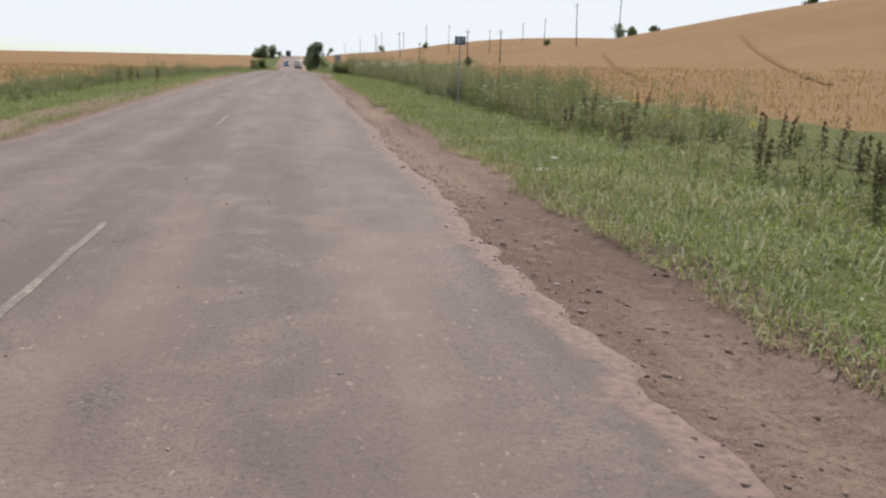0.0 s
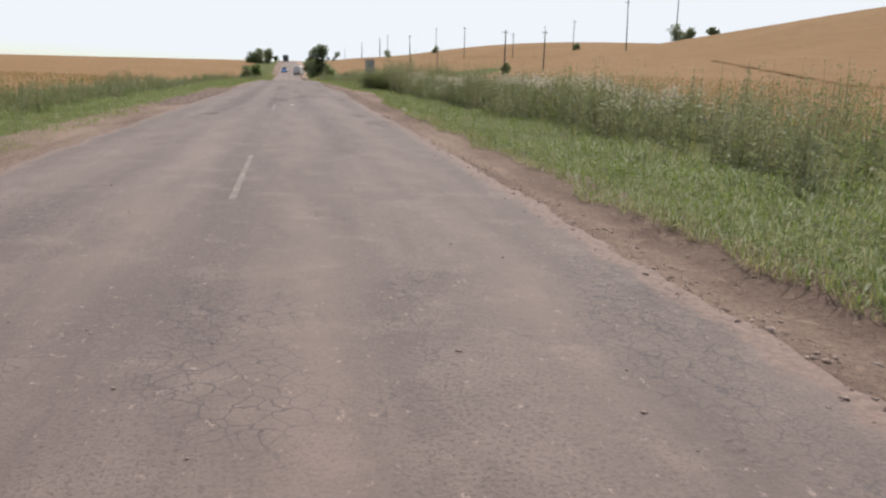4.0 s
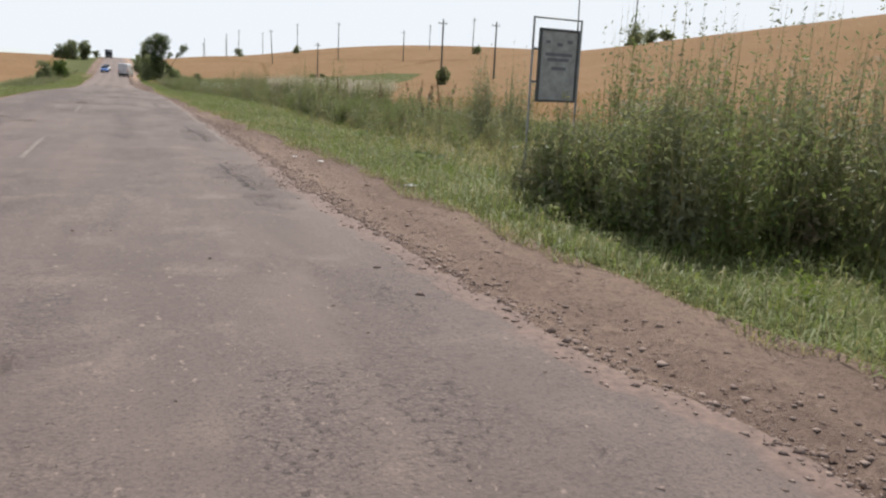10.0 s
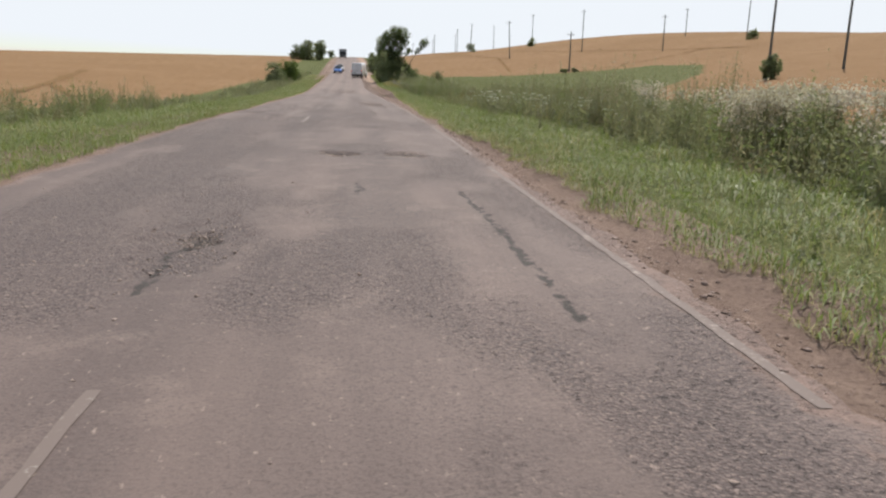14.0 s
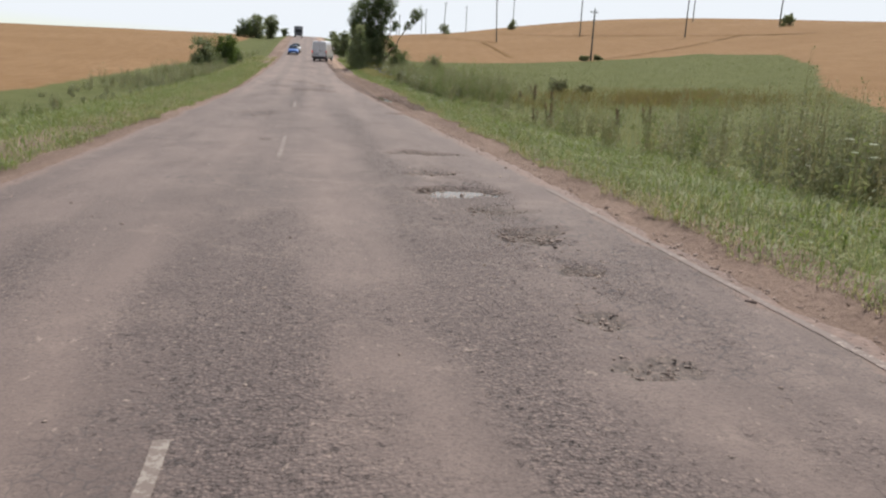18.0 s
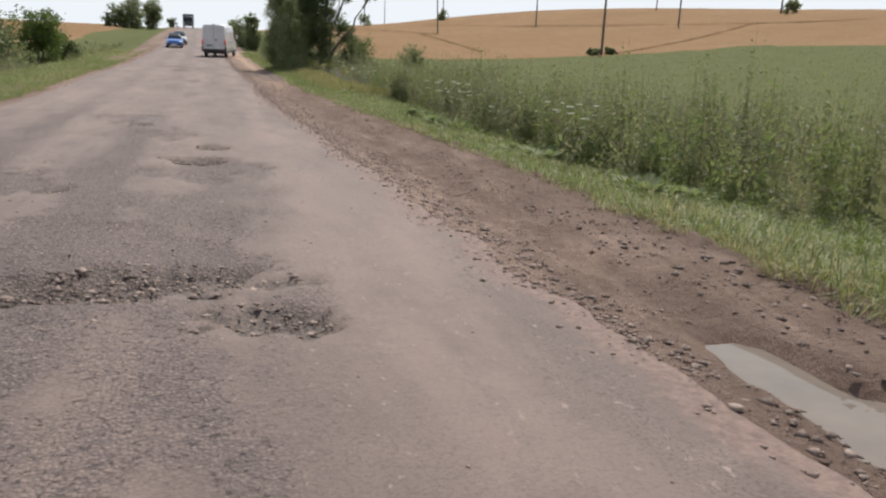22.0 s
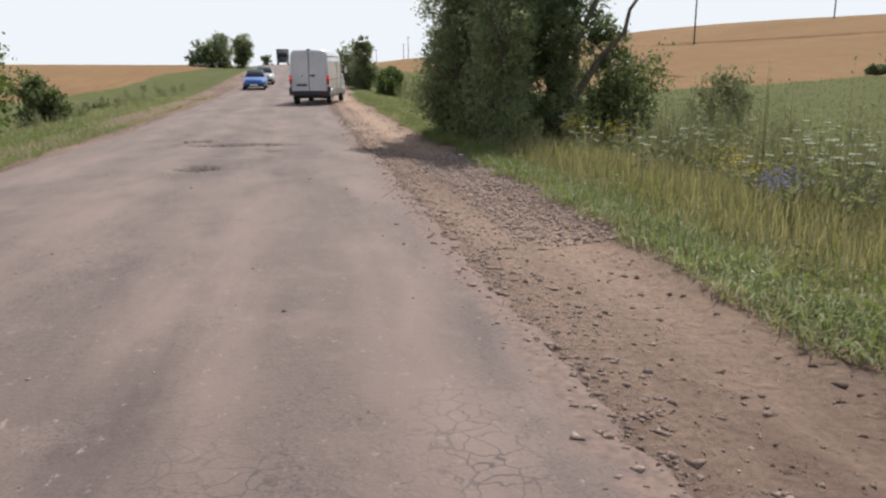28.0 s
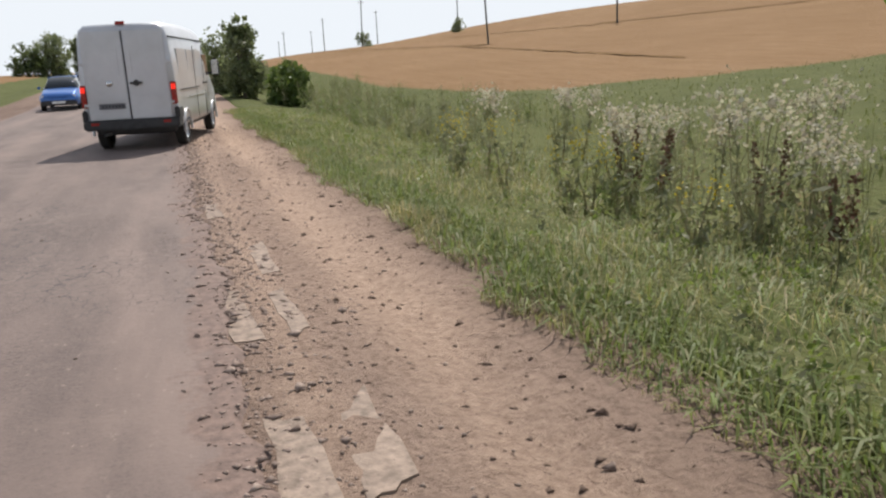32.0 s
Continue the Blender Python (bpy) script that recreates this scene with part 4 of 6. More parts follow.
def marking(name, x, y0, y1, w, material, label, seed, group="", bow=None):
    ys = np.linspace(y0, y1, max(6, int((y1 - y0) * 8)))
    x = x if bow is None else np.interp(ys, *bow)
    k = vnoise(ys * 5, ys * 0, seed) * w * 0.2
    X = np.stack([x - w / 2 + k, x + 0 * k, x + w / 2 - vnoise(ys * 4, ys * 0, seed + 1) * w * 0.2], 1)
    Y = np.repeat(ys[:, None], 3, 1)
    ob = sheet(name, X, Y, road_top(X, Y) + 0.005, material)
    return tagged(ob, label, "road marking", group)


# place of the painted edge line along the road
EDGE_LINE = ([68, 84, 128, 146], [3.48, 3.64, 3.74, 3.66])
for k, (a, b, x) in enumerate([(-41.5, -36.7, 0.02), (-25.8, -22.8, 0.02), (-12.0, -8.0, 0.03), (3.1, 7.8, 0.05), (23.2, 27.6, 0.05), (36.6, 40.6, 0.02), (65.0, 69.0, -0.03), (79.4, 84.4, 0.05),
                               (105.3, 109.5, -0.23), (116.9, 120.6, -0.25), (131.0, 135.0, -0.11), (147.0, 151.3, -0.1)]):
    marking("lane_marking", x, a, b, 0.095, M_DASH, "worn white centre dash painted on the asphalt", 60 + k, "centre dashes")
for k, (a, b) in enumerate([(69, 73), (75.5, 82), (84, 94), (96, 104), (107, 116), (118.5, 128), (140, 144.6)]):
    marking("edge_marking", 3.5, a, b, 0.1, M_EDGE, "faded white edge line along the asphalt", 80 + k, "edge lines", EDGE_LINE)


def water_material():
    m, nt, lk, b = mat("muddy_water", 0.03, (0.17, 0.145, 0.125))
    b.inputs["IOR"].default_value = 1.33
    f = noise_tex(nt, lk, 3, 2)
    bump(nt, lk, b, f, 0.05, 0.01)
    lk.new(mixc(nt, lk, f, (0.12, 0.10, 0.085), (0.20, 0.168, 0.14)), b.inputs["Base Color"])
    return m


M_WATER = water_material()


def puddle(x, y, rx, ry, z, seed, label):
    a = np.linspace(0, 2 * np.pi, 40, endpoint=False)
    r = 0.8 + 0.4 * vnoise(np.cos(a) * 2.2 + 9, np.sin(a) * 2.2 + 9, seed)
    ring = np.stack([x + rx * r * np.cos(a), y + ry * r * np.sin(a), np.full(40, z)], 1)
    V = np.concatenate([ring, [[x, y, z]]])
    i = np.arange(40)
    F = np.stack([i, (i + 1) % 40, np.full(40, 40)], 1)
    return tagged(new("puddle", mesh_from("puddle", V, F, M_WATER)), label, "puddle")


puddle(2.4, 127.6, 0.5, 0.3, float(road_top(2.4, 127.6)) - 0.06, 3, "shallow muddy puddle in a pothole of the asphalt")


def rut_puddle(y0, y1, drop):
    """Standing water along the deep wheel rut; its banks shape the shore."""
    ys = np.linspace(y0, y1, 25)
    V = [(float(rut_line(y)) + k * (float(rut_width(y)) + 0.16), y, float(road_z(0.5 * (y0 + y1))) - drop) for y in ys for k in (-1, 1)]
    F = [(2 * i, 2 * i + 1, 2 * i + 3, 2 * i + 2) for i in range(24)]
    return tagged(new("puddle", mesh_from("puddle", np.array(V), np.array(F), M_WATER)), "long muddy puddle reflecting the sky in the shoulder rut", "puddle")


rut_puddle(154.9, 160.7, 0.172)


def stone_material(name, cols):
    """Loose stones, each of its own shade."""
    m, nt, lk, b = mat(name, 0.92)
    g = nt.new("ShaderNodeNewGeometry")
    r = ramp(nt, [(i / (len(cols) - 1), c) for i, c in enumerate(cols)])
    lk.new(g.outputs["Random Per Island"], r.inputs["Fac"])
    f = noise_tex(nt, lk, 40, 4)
    lk.new(mixc(nt, lk, stretch(nt, lk, f, 0.3, 0.75), r.outputs["Color"], (0.72, 0.70, 0.68), "MULTIPLY"), b.inputs["Base Color"])
    bump(nt, lk, b, f, 0.5, 0.006)
    return m


M_STONE = stone_material("mixed_gravel", [(0.17, 0.125, 0.104), (0.29, 0.222, 0.187), (0.22, 0.165, 0.140), (0.37, 0.29, 0.245), (0.25, 0.182, 0.150)])
M_CRUMB = stone_material("broken_asphalt", [(0.13, 0.102, 0.088), (0.28, 0.218, 0.184), (0.18, 0.138, 0.118), (0.40, 0.32, 0.268), (0.22, 0.166, 0.14)])
M_MUDCLOD = stone_material("mud_clods", [(0.12, 0.090, 0.076), (0.19, 0.145, 0.122), (0.14, 0.106, 0.09), (0.27, 0.21, 0.176), (0.16, 0.122, 0.102)])
M_PALESTONE = plain("pale_crust", (0.255, 0.196, 0.156), 0.95, vary=0.4, scale=14, bmp=0.02)


def rocks(rng, P, size):
    """Small faceted stones: squashed, jittered wedges."""
    base = np.array([[1, 0, -0.1], [-0.5, 0.87, 0.1], [-0.5, -0.87, 0], [0.1, 0, 0.8], [0, 0, -0.5]], float)
    n = len(P)
    V = base[None] * rng.uniform(0.55, 1.25, (n, 5, 1)) * np.stack([rng.uniform(0.7, 1.3, n), rng.uniform(0.7, 1.3, n), rng.uniform(0.4, 0.9, n)], 1)[:, None]
    a = rng.uniform(0, 2 * np.pi, n)
    c, s = np.cos(a)[:, None], np.sin(a)[:, None]
    V = np.stack([V[..., 0] * c - V[..., 1] * s, V[..., 0] * s + V[..., 1] * c, V[..., 2]], -1) * size[:, None, None] + P[:, None]
    f = np.array([[0, 1, 3], [1, 2, 3], [2, 0, 3], [1, 0, 4], [2, 1, 4], [0, 2, 4]])
    return V.reshape(-1, 3), (np.arange(n)[:, None, None] * 5 + f[None]).reshape(-1, 3)


def shoulder_top(x, y):
    ax = np.abs(x)
    calm = smooth((ax - 3.0) / 0.6)
    z = road_z(y) - 0.0242 - 0.025 * smooth((ax - 3.4) / 0.5) - 0.06 * np.exp(-((ax - 4.3) / 0.28)**2)
    z = z + 0.06 * calm * (fbm(x * 2.3, y * 1.1, 41) - 0.5) + 0.04 * calm * (fbm(x * 3.1 + y * 1.7, y * 3.3 - x * 1.9, 42) - 0.5)
    z = z + mud(x, y)
    return z - 0.25 * smooth((ax - spread(x, y) - 5.35) / 0.4)


def build_gravel():
    rng = np.random.default_rng(77)
    n = 38000
    y = rng.uniform(-45, 236, n)
    y = np.where(rng.random(n) < 0.35, rng.uniform(160, 236, n), np.where(rng.random(n) < 0.4, rng.uniform(34, 80, n), y))
    e = edge_right(y)
    x = np.where(rng.random(n) < 0.6, e + 0.05 + rng.normal(0, 0.17, n), e - 0.1 + np.abs(rng.normal(0, 0.55, n)))
    keep = (x < 5.2 + spread(x, y)) & ~((x > 3.95) & (x < 4.75) & (y > 154.4) & (y < 161))
    x, y = x[keep], y[keep]
    on = x < edge_right(y) - 0.02
    z = np.where(on, road_top(x, y), shoulder_top(x, y))
    size = rng.gamma(1.5, 0.0075, len(x)) + 0.006
    V, F = rocks(rng, np.stack([x, y, z + size * 0.1], 1), np.clip(size, 0, 0.05))
    tagged(new("gravel", mesh_from("gravel", V, F, M_STONE)), "loose grey gravel and crumbled asphalt on the shoulder", "gravel", kind="stuff")
    n = 18000
    y = np.where(rng.random(n) < 0.4, rng.uniform(150, 236, n), rng.uniform(-45, 236, n))
    x = np.where(rng.random(n) < 0.8, 1, -1) * rng.uniform(3.6, 5.2, n)
    dry = (x < 3.9) | (x > 4.8) | (y < 154.4) | (y > 161)
    x, y, n = x[dry], y[dry], int(dry.sum())
    size = rng.gamma(1.3, 0.008, n) + 0.004
    V, F = rocks(rng, np.stack([x, y, shoulder_top(x, y) + size * 0.05], 1), np.clip(size, 0, 0.045))
    tagged(new("dirt_clods", mesh_from("dirt_clods", V, F, M_DIRT)), "loose brown clods of dirt on the shoulder", "dirt", kind="stuff")
    n = 9500
    y = 194.5 + 9.5 * rng.random(n)**0.8
    x = 3.75 + 1.4 * rng.random(n)**0.75
    size = rng.gamma(1.9, 0.0085, n) + 0.008
    V, F = rocks(rng, np.stack([x, y, shoulder_top(x, y) + size * 0.1], 1), np.clip(size, 0, 0.055))
    tagged(new("coarse_gravel", mesh_from("coarse_gravel", V, F, M_STONE)), "coarse pinkish-grey stones spread over the shoulder", "gravel", kind="stuff")
    n = 3400
    y = 149 + 34 * rng.random(n)**1.8
    x = np.where(rng.random(n) < 0.75, 4.6 + 1.1 * rng.random(n), 3.65 + 0.25 * rng.random(n))
    size = (rng.gamma(1.6, 0.011, n) + 0.01) * (1 - 0.5 * smooth((y - 162) / 6))
    V, F = rocks(rng, np.stack([x, y, shoulder_top(x, y) + size * 0.1], 1), np.clip(size, 0, 0.085))
    tagged(new("mud_clods", mesh_from("mud_clods", V, F, M_MUDCLOD)), "dark lumps of mud and stones beside the flooded rut", "mud", kind="stuff")
    P, S = [], []
    for px, py, rx, ry, d in PITS:
        m = int(60 + 1100 * rx * ry)
        a, r = rng.uniform(0, 2 * np.pi, m), rng.random(m)**0.5 * 0.95
        X, Y = px + np.cos(a) * r * rx, py + np.sin(a) * r * ry
        P.append(np.stack([X, Y, road_top(X, Y) - d * 0.85 * (1 - smooth((r - 0.6) / 0.4))], 1))
        S.append(np.minimum((rng.gamma(1.5, 0.009, m) + 0.006) * min(1.1, 0.4 + d * 6), 0.13 * min(rx, ry)))
    V, F = rocks(rng, np.concatenate(P), np.clip(np.concatenate(S), 0, 0.06))
    tagged(new("pothole_rubble", mesh_from("pothole_rubble", V, F, M_CRUMB)), "broken asphalt crumbs and stones lying in the potholes", "rubble", kind="stuff")
    n = 7000
    y = rng.uniform(28, 56, n)
    x = -3.5 - 1.6 * rng.random(n)
    size = rng.gamma(1.5, 0.012, n) + 0.008
    V, F = rocks(rng, np.stack([x, y, shoulder_top(x, y) + size * 0.1], 1), np.clip(size, 0, 0.06))
    tagged(new("coarse_gravel", mesh_from("coarse_gravel", V, F, M_STONE)), "coarse brown stones spread over the far shoulder", "gravel", kind="stuff")
    P, S = [], []
    for px, py, rx, ry in LOST:
        m = int(30 + 150 * rx * ry)
        X, Y = px + rng.normal(0, rx * 0.55, m), py + rng.normal(0, ry * 0.55, m)
        X = np.clip(X, -3.3, 3.8)
        P.append(np.stack([X, Y, road_top(X, Y) - 0.024 * (lost_layer(X, Y) > 0)], 1))
        S.append(rng.gamma(1.4, 0.006, m) + 0.005)
    n = 2600
    y = rng.uniform(-45, 236, n)
    x = rng.uniform(-3.3, 3.3, n)
    size = rng.gamma(1.5, 0.006, n) + 0.004
    P.append(np.stack([x, y, road_top(x, y) + 0.002], 1))
    S.append(size)
    V, F = rocks(rng, np.concatenate(P), np.clip(np.concatenate(S), 0, 0.03))
    tagged(new("road_grit", mesh_from("road_grit", V, F, M_CRUMB)), "scattered grit and pebbles on the asphalt", "grit", kind="stuff")


build_gravel()


def slab(pts, seed, lift=0.004):
    """A flat crust of old asphalt with ragged edges, lying in the dirt."""
    rng = np.random.default_rng(seed)
    ring = []
    for (ax, ay), (bx, by) in zip(pts, pts[1:] + pts[:1]):
        for k in range(4):
            t = k / 4
            ring.append((ax + (bx - ax) * t + rng.normal(0, 0.014), ay + (by - ay) * t + rng.normal(0, 0.022)))
    bm = bmesh.new()
    z0 = [float(shoulder_top(np.array(x), np.array(y))) for x, y in ring]
    top = [bm.verts.new((x, y, sum(z0) / len(z0) * 0.6 + z * 0.4 + lift)) for (x, y), z in zip(ring, z0)]
    low = [bm.verts.new((v.co.x + rng.normal(0, 0.01), v.co.y + rng.normal(0, 0.01), v.co.z - 0.07)) for v in top]
    n = len(top)
    bm.faces.new(top)
    for k in range(n):
        bm.faces.new((low[k], low[(k + 1) % n], top[(k + 1) % n], top[k]))
    bmesh.ops.triangulate(bm, faces=[f for f in bm.faces if len(f.verts) > 4])
    me = bpy.data.meshes.new("asphalt_slab")
    bm.to_mesh(me)
    bm.free()
    me.materials.append(M_PALESTONE)
    return tagged(new("asphalt_slab", me), "pale flat slab of broken asphalt in the dirt shoulder", "asphalt slab", "broken slabs")


for k, q in enumerate([[(3.06, 213.6), (3.27, 213.55), (3.17, 215.2), (3.06, 215.3)], [(3.44, 213.6), (3.58, 213.7), (3.52, 214.7), (3.40, 214.6)], [(3.10, 211.4), (3.36, 211.4), (3.33, 212.6), (3.14, 212.65)],
                       [(3.42, 211.5), (3.68, 211.6), (3.67, 212.9), (3.47, 213.0)], [(3.42, 215.2), (3.6, 215.3), (3.58, 216.6), (3.42, 216.4)],
                       [(3.12, 218.0), (3.3, 218.1), (3.28, 219.4), (3.14, 219.3)]]):
    slab(q, 90 + k)

# ---- grass of the verges ----
def grass_start(y, side):
    e = np.interp(y, [-60, 0, 24, 34, 42, 50, 54, 57, 72, 88, 100, 112, 130, 155, 164, 175, 190, 200, 205, 236, 300], [4.75, 4.7, 4.85, 5.3, 6.2, 6.25, 5.5, 5.15, 4.8, 4.55, 4.45, 4.3, 4.65, 5.3, 5.6, 5.45, 4.7, 4.9, 5.1, 4.85, 4.9]) if side > 0 else np.interp(y, [-60, -24, 5, 24, 36, 51, 58, 83, 93, 120, 130, 150, 160, 180, 240], [3.6, 3.7, 4.3, 4.7, 5.2, 5.0, 4.1, 3.75, 3.6, 3.55, 3.95, 3.85, 3.6, 3.9, 4.0])
    return e + 0.5 * (fbm(y * 0.6, y * 0 + side, 51) - 0.5) + 0.25 * (vnoise(y * 2.6, y * 0, 52) - 0.5)


def verge_z(x, y):
    ax = np.abs(x)
    return np.where(ax < 5.45 + spread(x, y), shoulder_top(x, y), land_z(x, y)) - 0.015


def build_grass(side, n, far, seed):
    rng = np.random.default_rng(seed)
    y = rng.uniform(-46, 240, n)
    t = rng.random(n)**1.5
    x = side * (grass_start(y, side) + t * far)
    tall = 0.11 + 0.15 * smooth(t * 1.6) + 0.6 * (fbm(x * 0.8, y * 0.6, 61) - 0.44)
    L = np.clip(tall, 0.07, 0.7) * rng.uniform(0.6, 1.35, n)
    W = rng.uniform(0.006, 0.014, n) * (1 + t * 0.5)
    P = np.stack([x, y, verge_z(x, y)], 1)
    dry = rng.random(n) < (0.75 if side > 0 else 0.5) * np.exp(-t * (13 if side > 0 else 24)) + 0.06 + 0.5 * np.clip(3 * fbm(x * 0.45, y * 0.3, 63) - 1.6, 0, 0.8) + 0.4 * smooth((y - 183) / 8) + 0.15 * smooth((y - 56) / 6) * (1 - smooth((y - 86) / 6))
    V, F = blades(rng, P[~dry], L[~dry], W[~dry], 1.45)
    tagged(new("verge_grass", mesh_from("verge_grass", V, F, M_GRASS)), "bright green uncut grass along the road verge", "grass", kind="stuff")
    V, F = blades(rng, P[dry], L[dry] * 0.9, W[dry] * 0.8, 1.2)
    tagged(new("dry_grass", mesh_from("dry_grass", V, F, M_DRYGRASS)), "dry straw-coloured grass at the edge of the shoulder", "grass", kind="stuff")


def build_edge_tufts(seed):
    """Short dense tufts where the verge meets the dirt, and the long dry meadow before the willow."""
    rng = np.random.default_rng(seed)
    n = 70000
    y = rng.uniform(-46, 240, n)
    y = np.where(rng.random(n) < 0.3, rng.uniform(186, 240, n), y)
    x = grass_start(y, 1) + rng.random(n)**0.8 * 0.75
    P = np.stack([x, y, verge_z(x, y)], 1)
    V, F = blades(rng, P, rng.uniform(0.1, 0.3, n) * (0.6 + 0.8 * fbm(x * 2, y * 1.3, 64)), rng.uniform(0.008, 0.016, n), 1.2)
    tagged(new("edge_tufts", mesh_from("edge_tufts", V, F, M_GRASS)), "short green grass tufts overhanging the dirt shoulder", "grass", kind="stuff")
    n = 62000
    y = rng.uniform(56, 215, n)
    x = -grass_start(y, -1) - 2.6 * rng.random(n)**1.2
    P = np.stack([x, y, verge_z(x, y)], 1)
    V, F = blades(rng, P, rng.uniform(0.12, 0.34, n) * (0.5 + 0.8 * fbm(x * 1.4, y * 0.9, 66)), rng.uniform(0.009, 0.018, n), 1.2)
    tagged(new("edge_tufts", mesh_from("edge_tufts", V, F, M_GRASS)), "thick green grass growing up to the asphalt edge", "grass", kind="stuff")
    n = 28000
    y = rng.uniform(59, 90, n)
    x = 7.4 + 11 * rng.random(n)
    P = np.stack([x, y, verge_z(x, y)], 1)
    L = rng.uniform(0.2, 0.65, n) * (0.3 + 1.2 * fbm(x * 0.5, y * 0.5, 66))
    V, F = blades(rng, P, L, rng.uniform(0.008, 0.018, n), 1.25)
    tagged(new("flattened_grass", mesh_from("flattened_grass", V, F, M_DRYGRASS)), "flattened straw-coloured grass in a gap of the weeds", "grass", kind="stuff")
    n = 17000
    x, y = 21 + 5.0 * rng.normal(size=n), 163 + 4.2 * rng.normal(size=n)
    some = rng.random(n) < np.clip(3.2 * fbm(x * 0.5, y * 0.5, 67) - 1.1, 0.05, 1)
    x, y, n = x[some], y[some], int(some.sum())
    x = np.maximum(x, 12.5 + rng.random(n))
    P = np.stack([x, y, verge_z(x, y)], 1)
    V, F = blades(rng, P, rng.uniform(0.35, 0.8, n), rng.uniform(0.010, 0.022, n), 0.6)
    tagged(new("rusty_grass", mesh_from("rusty_grass", V, F, M_RUSTY)), "rust-brown dry grass patch in the green meadow", "grass", kind="stuff")
    n = 40000
    y = rng.uniform(187, 206, n)
    x = 5.6 + 8 * rng.random(n)**0.9
    P = np.stack([x, y, verge_z(x, y)], 1)
    L = rng.uniform(0.3, 0.75, n) * smooth((x - 5.2) / 1.5)
    V, F = blades(rng, P, L, rng.uniform(0.007, 0.014, n), 0.6)
    tagged(new("long_dry_grass", mesh_from("long_dry_grass", V, F, M_DRYGRASS)), "long straw-coloured meadow grass beside the willow", "grass", kind="stuff")


build_edge_tufts(105)
build_grass(1, 340000, 5.4, 101)
build_grass(-1, 140000, 5.2, 102)

# tall weeds: along the road, how high and how dense
WEED_Y = [-50, -24, -17, -13, 0, 10, 20, 40, 50, 58, 62, 74, 84, 88, 108, 120, 138, 147, 162, 166, 192, 198, 207, 214, 230, 245]
WEED_H = [1.6, 1.45, 1.5, 1.8, 2.0, 2.4, 2.5, 2.2, 2.3, 2.6, 2.1, 1.4, 1.5, 1.9, 2.4, 2.5, 2.0, 1.3, 1.1, 2.0, 2.2, 1.9, 1.6, 1.3, 1.5, 1.4]
WEED_D = [0.7, 0.7, 0.8, 1.5, 1.4, 1.5, 1.5, 1.5, 1.5, 1.7, 1.2, 0.6, 1.0, 1.3, 1.5, 1.5, 0.8, 0.4, 0.25, 1.4, 1.5, 1.0, 1.0, 0.6, 0.6, 0.5]
WEED_KINDS = [("roadside_weeds", M_MUGWORT, "grey-green mugwort bushes standing behind the verge"), ("roadside_weeds", M_WEED, "pale green thistles and tall weeds behind the verge"),
              ("roadside_weeds", M_NETTLE, "fresh green nettles and leafy weeds behind the verge"), ("withered_weeds", M_BROWNWEED, "brown withered weeds standing among the green ones")]


def build_weeds(side, n, near, far, hs, seed, per=300, y0=-48, y1=262, mix=(0.36, 0.30, 0.22, 0.12), leaf=0.115):
    """Bushy plants: stems that fan out from one root, leaves along them, thin at the top."""
    rng = np.random.default_rng(seed)
    y = rng.uniform(y0, y1, n)
    x = near + (far - near) * rng.random(n)**1.35
    x = x + 1.8 * (fbm(y * 0.12, y * 0, 71) - 0.5)
    keep = rng.random(n) < np.interp(y, WEED_Y, WEED_D) / 1.6 * np.clip(2.6 * fbm(x * 0.3, y * 0.2, 72) - 0.5, 0.05, 1.3)
    x, y = side * x[keep], y[keep]
    h = np.interp(y, WEED_Y, WEED_H) * hs * rng.uniform(0.5, 1.12, len(x)) * np.clip(0.15 + 1.65 * fbm(x * 0.35, y * 0.25, 73), 0.35, 1.5)
    h = np.minimum(h, 2.15 * max(1.0, hs) * rng.uniform(0.66, 1.14, len(x)))
    kind = np.searchsorted(np.cumsum(mix), np.clip(0.65 * rng.random(len(x)) + 0.35 * np.clip(3 * fbm(x * 0.2, y * 0.1, 76) - 1, 0, 1), 0, 0.999))
    P = np.stack([x, y, land_z(x, y) - 0.03], 1)
    stems = 14
    for q, (name, material, label) in enumerate(WEED_KINDS):
        pick = np.flatnonzero(kind == q)
        if not len(pick):
            continue
        m = len(pick) * stems
        k = np.repeat(pick, stems)
        a, r = rng.uniform(0, 2 * np.pi, m), rng.random(m)**0.6
        wide = (0.30 + 0.16 * rng.random(len(x)))[k] * np.minimum(h[k], 1.3)
        tip = np.stack([np.cos(a) * r * wide, np.sin(a) * r * wide, h[k] * (1.02 - 0.42 * r**2) * rng.uniform(0.72, 1.12, m)], 1)
        each = per // stems
        j = np.repeat(np.arange(m), each)
        f = 0.12 + 0.88 * rng.random(len(j))**0.8
        bow = np.stack([f**0.7, f**0.7, f], 1)
        C = P[k][j] + tip[j] * bow + rng.normal(0, 1, (len(j), 3)) * (0.062 * (1.12 - 0.88 * f))[:, None]
        V, F = leaves(rng, C, leaf * rng.uniform(0.45, 1.35, len(j)) * (1.2 - 0.66 * f), 0.36, -0.25)
        tagged(new(name, mesh_from(name, V, F, material)), label, "weeds", kind="stuff")
        g = rng.random(m) < 0.55
        base, top = P[k][g], (P[k] + tip * np.array([1, 1, 1.06]))[g]
        w = np.stack([-np.sin(a), np.cos(a), 0 * a], 1)[g] * 0.008
        mid = base + (top - base) * np.array([0.62, 0.62, 0.5])
        V = np.stack([base, mid + w, top, mid - w], 1).reshape(-1, 3)
        F = np.arange(len(base))[:, None] * 4 + np.array([[0, 1, 2, 3]])
        tagged(new("weed_stalks", mesh_from("weed_stalks", V, F, M_WEEDSTEM)), "thin brown and green stalks of tall weeds", "weeds", kind="stuff")


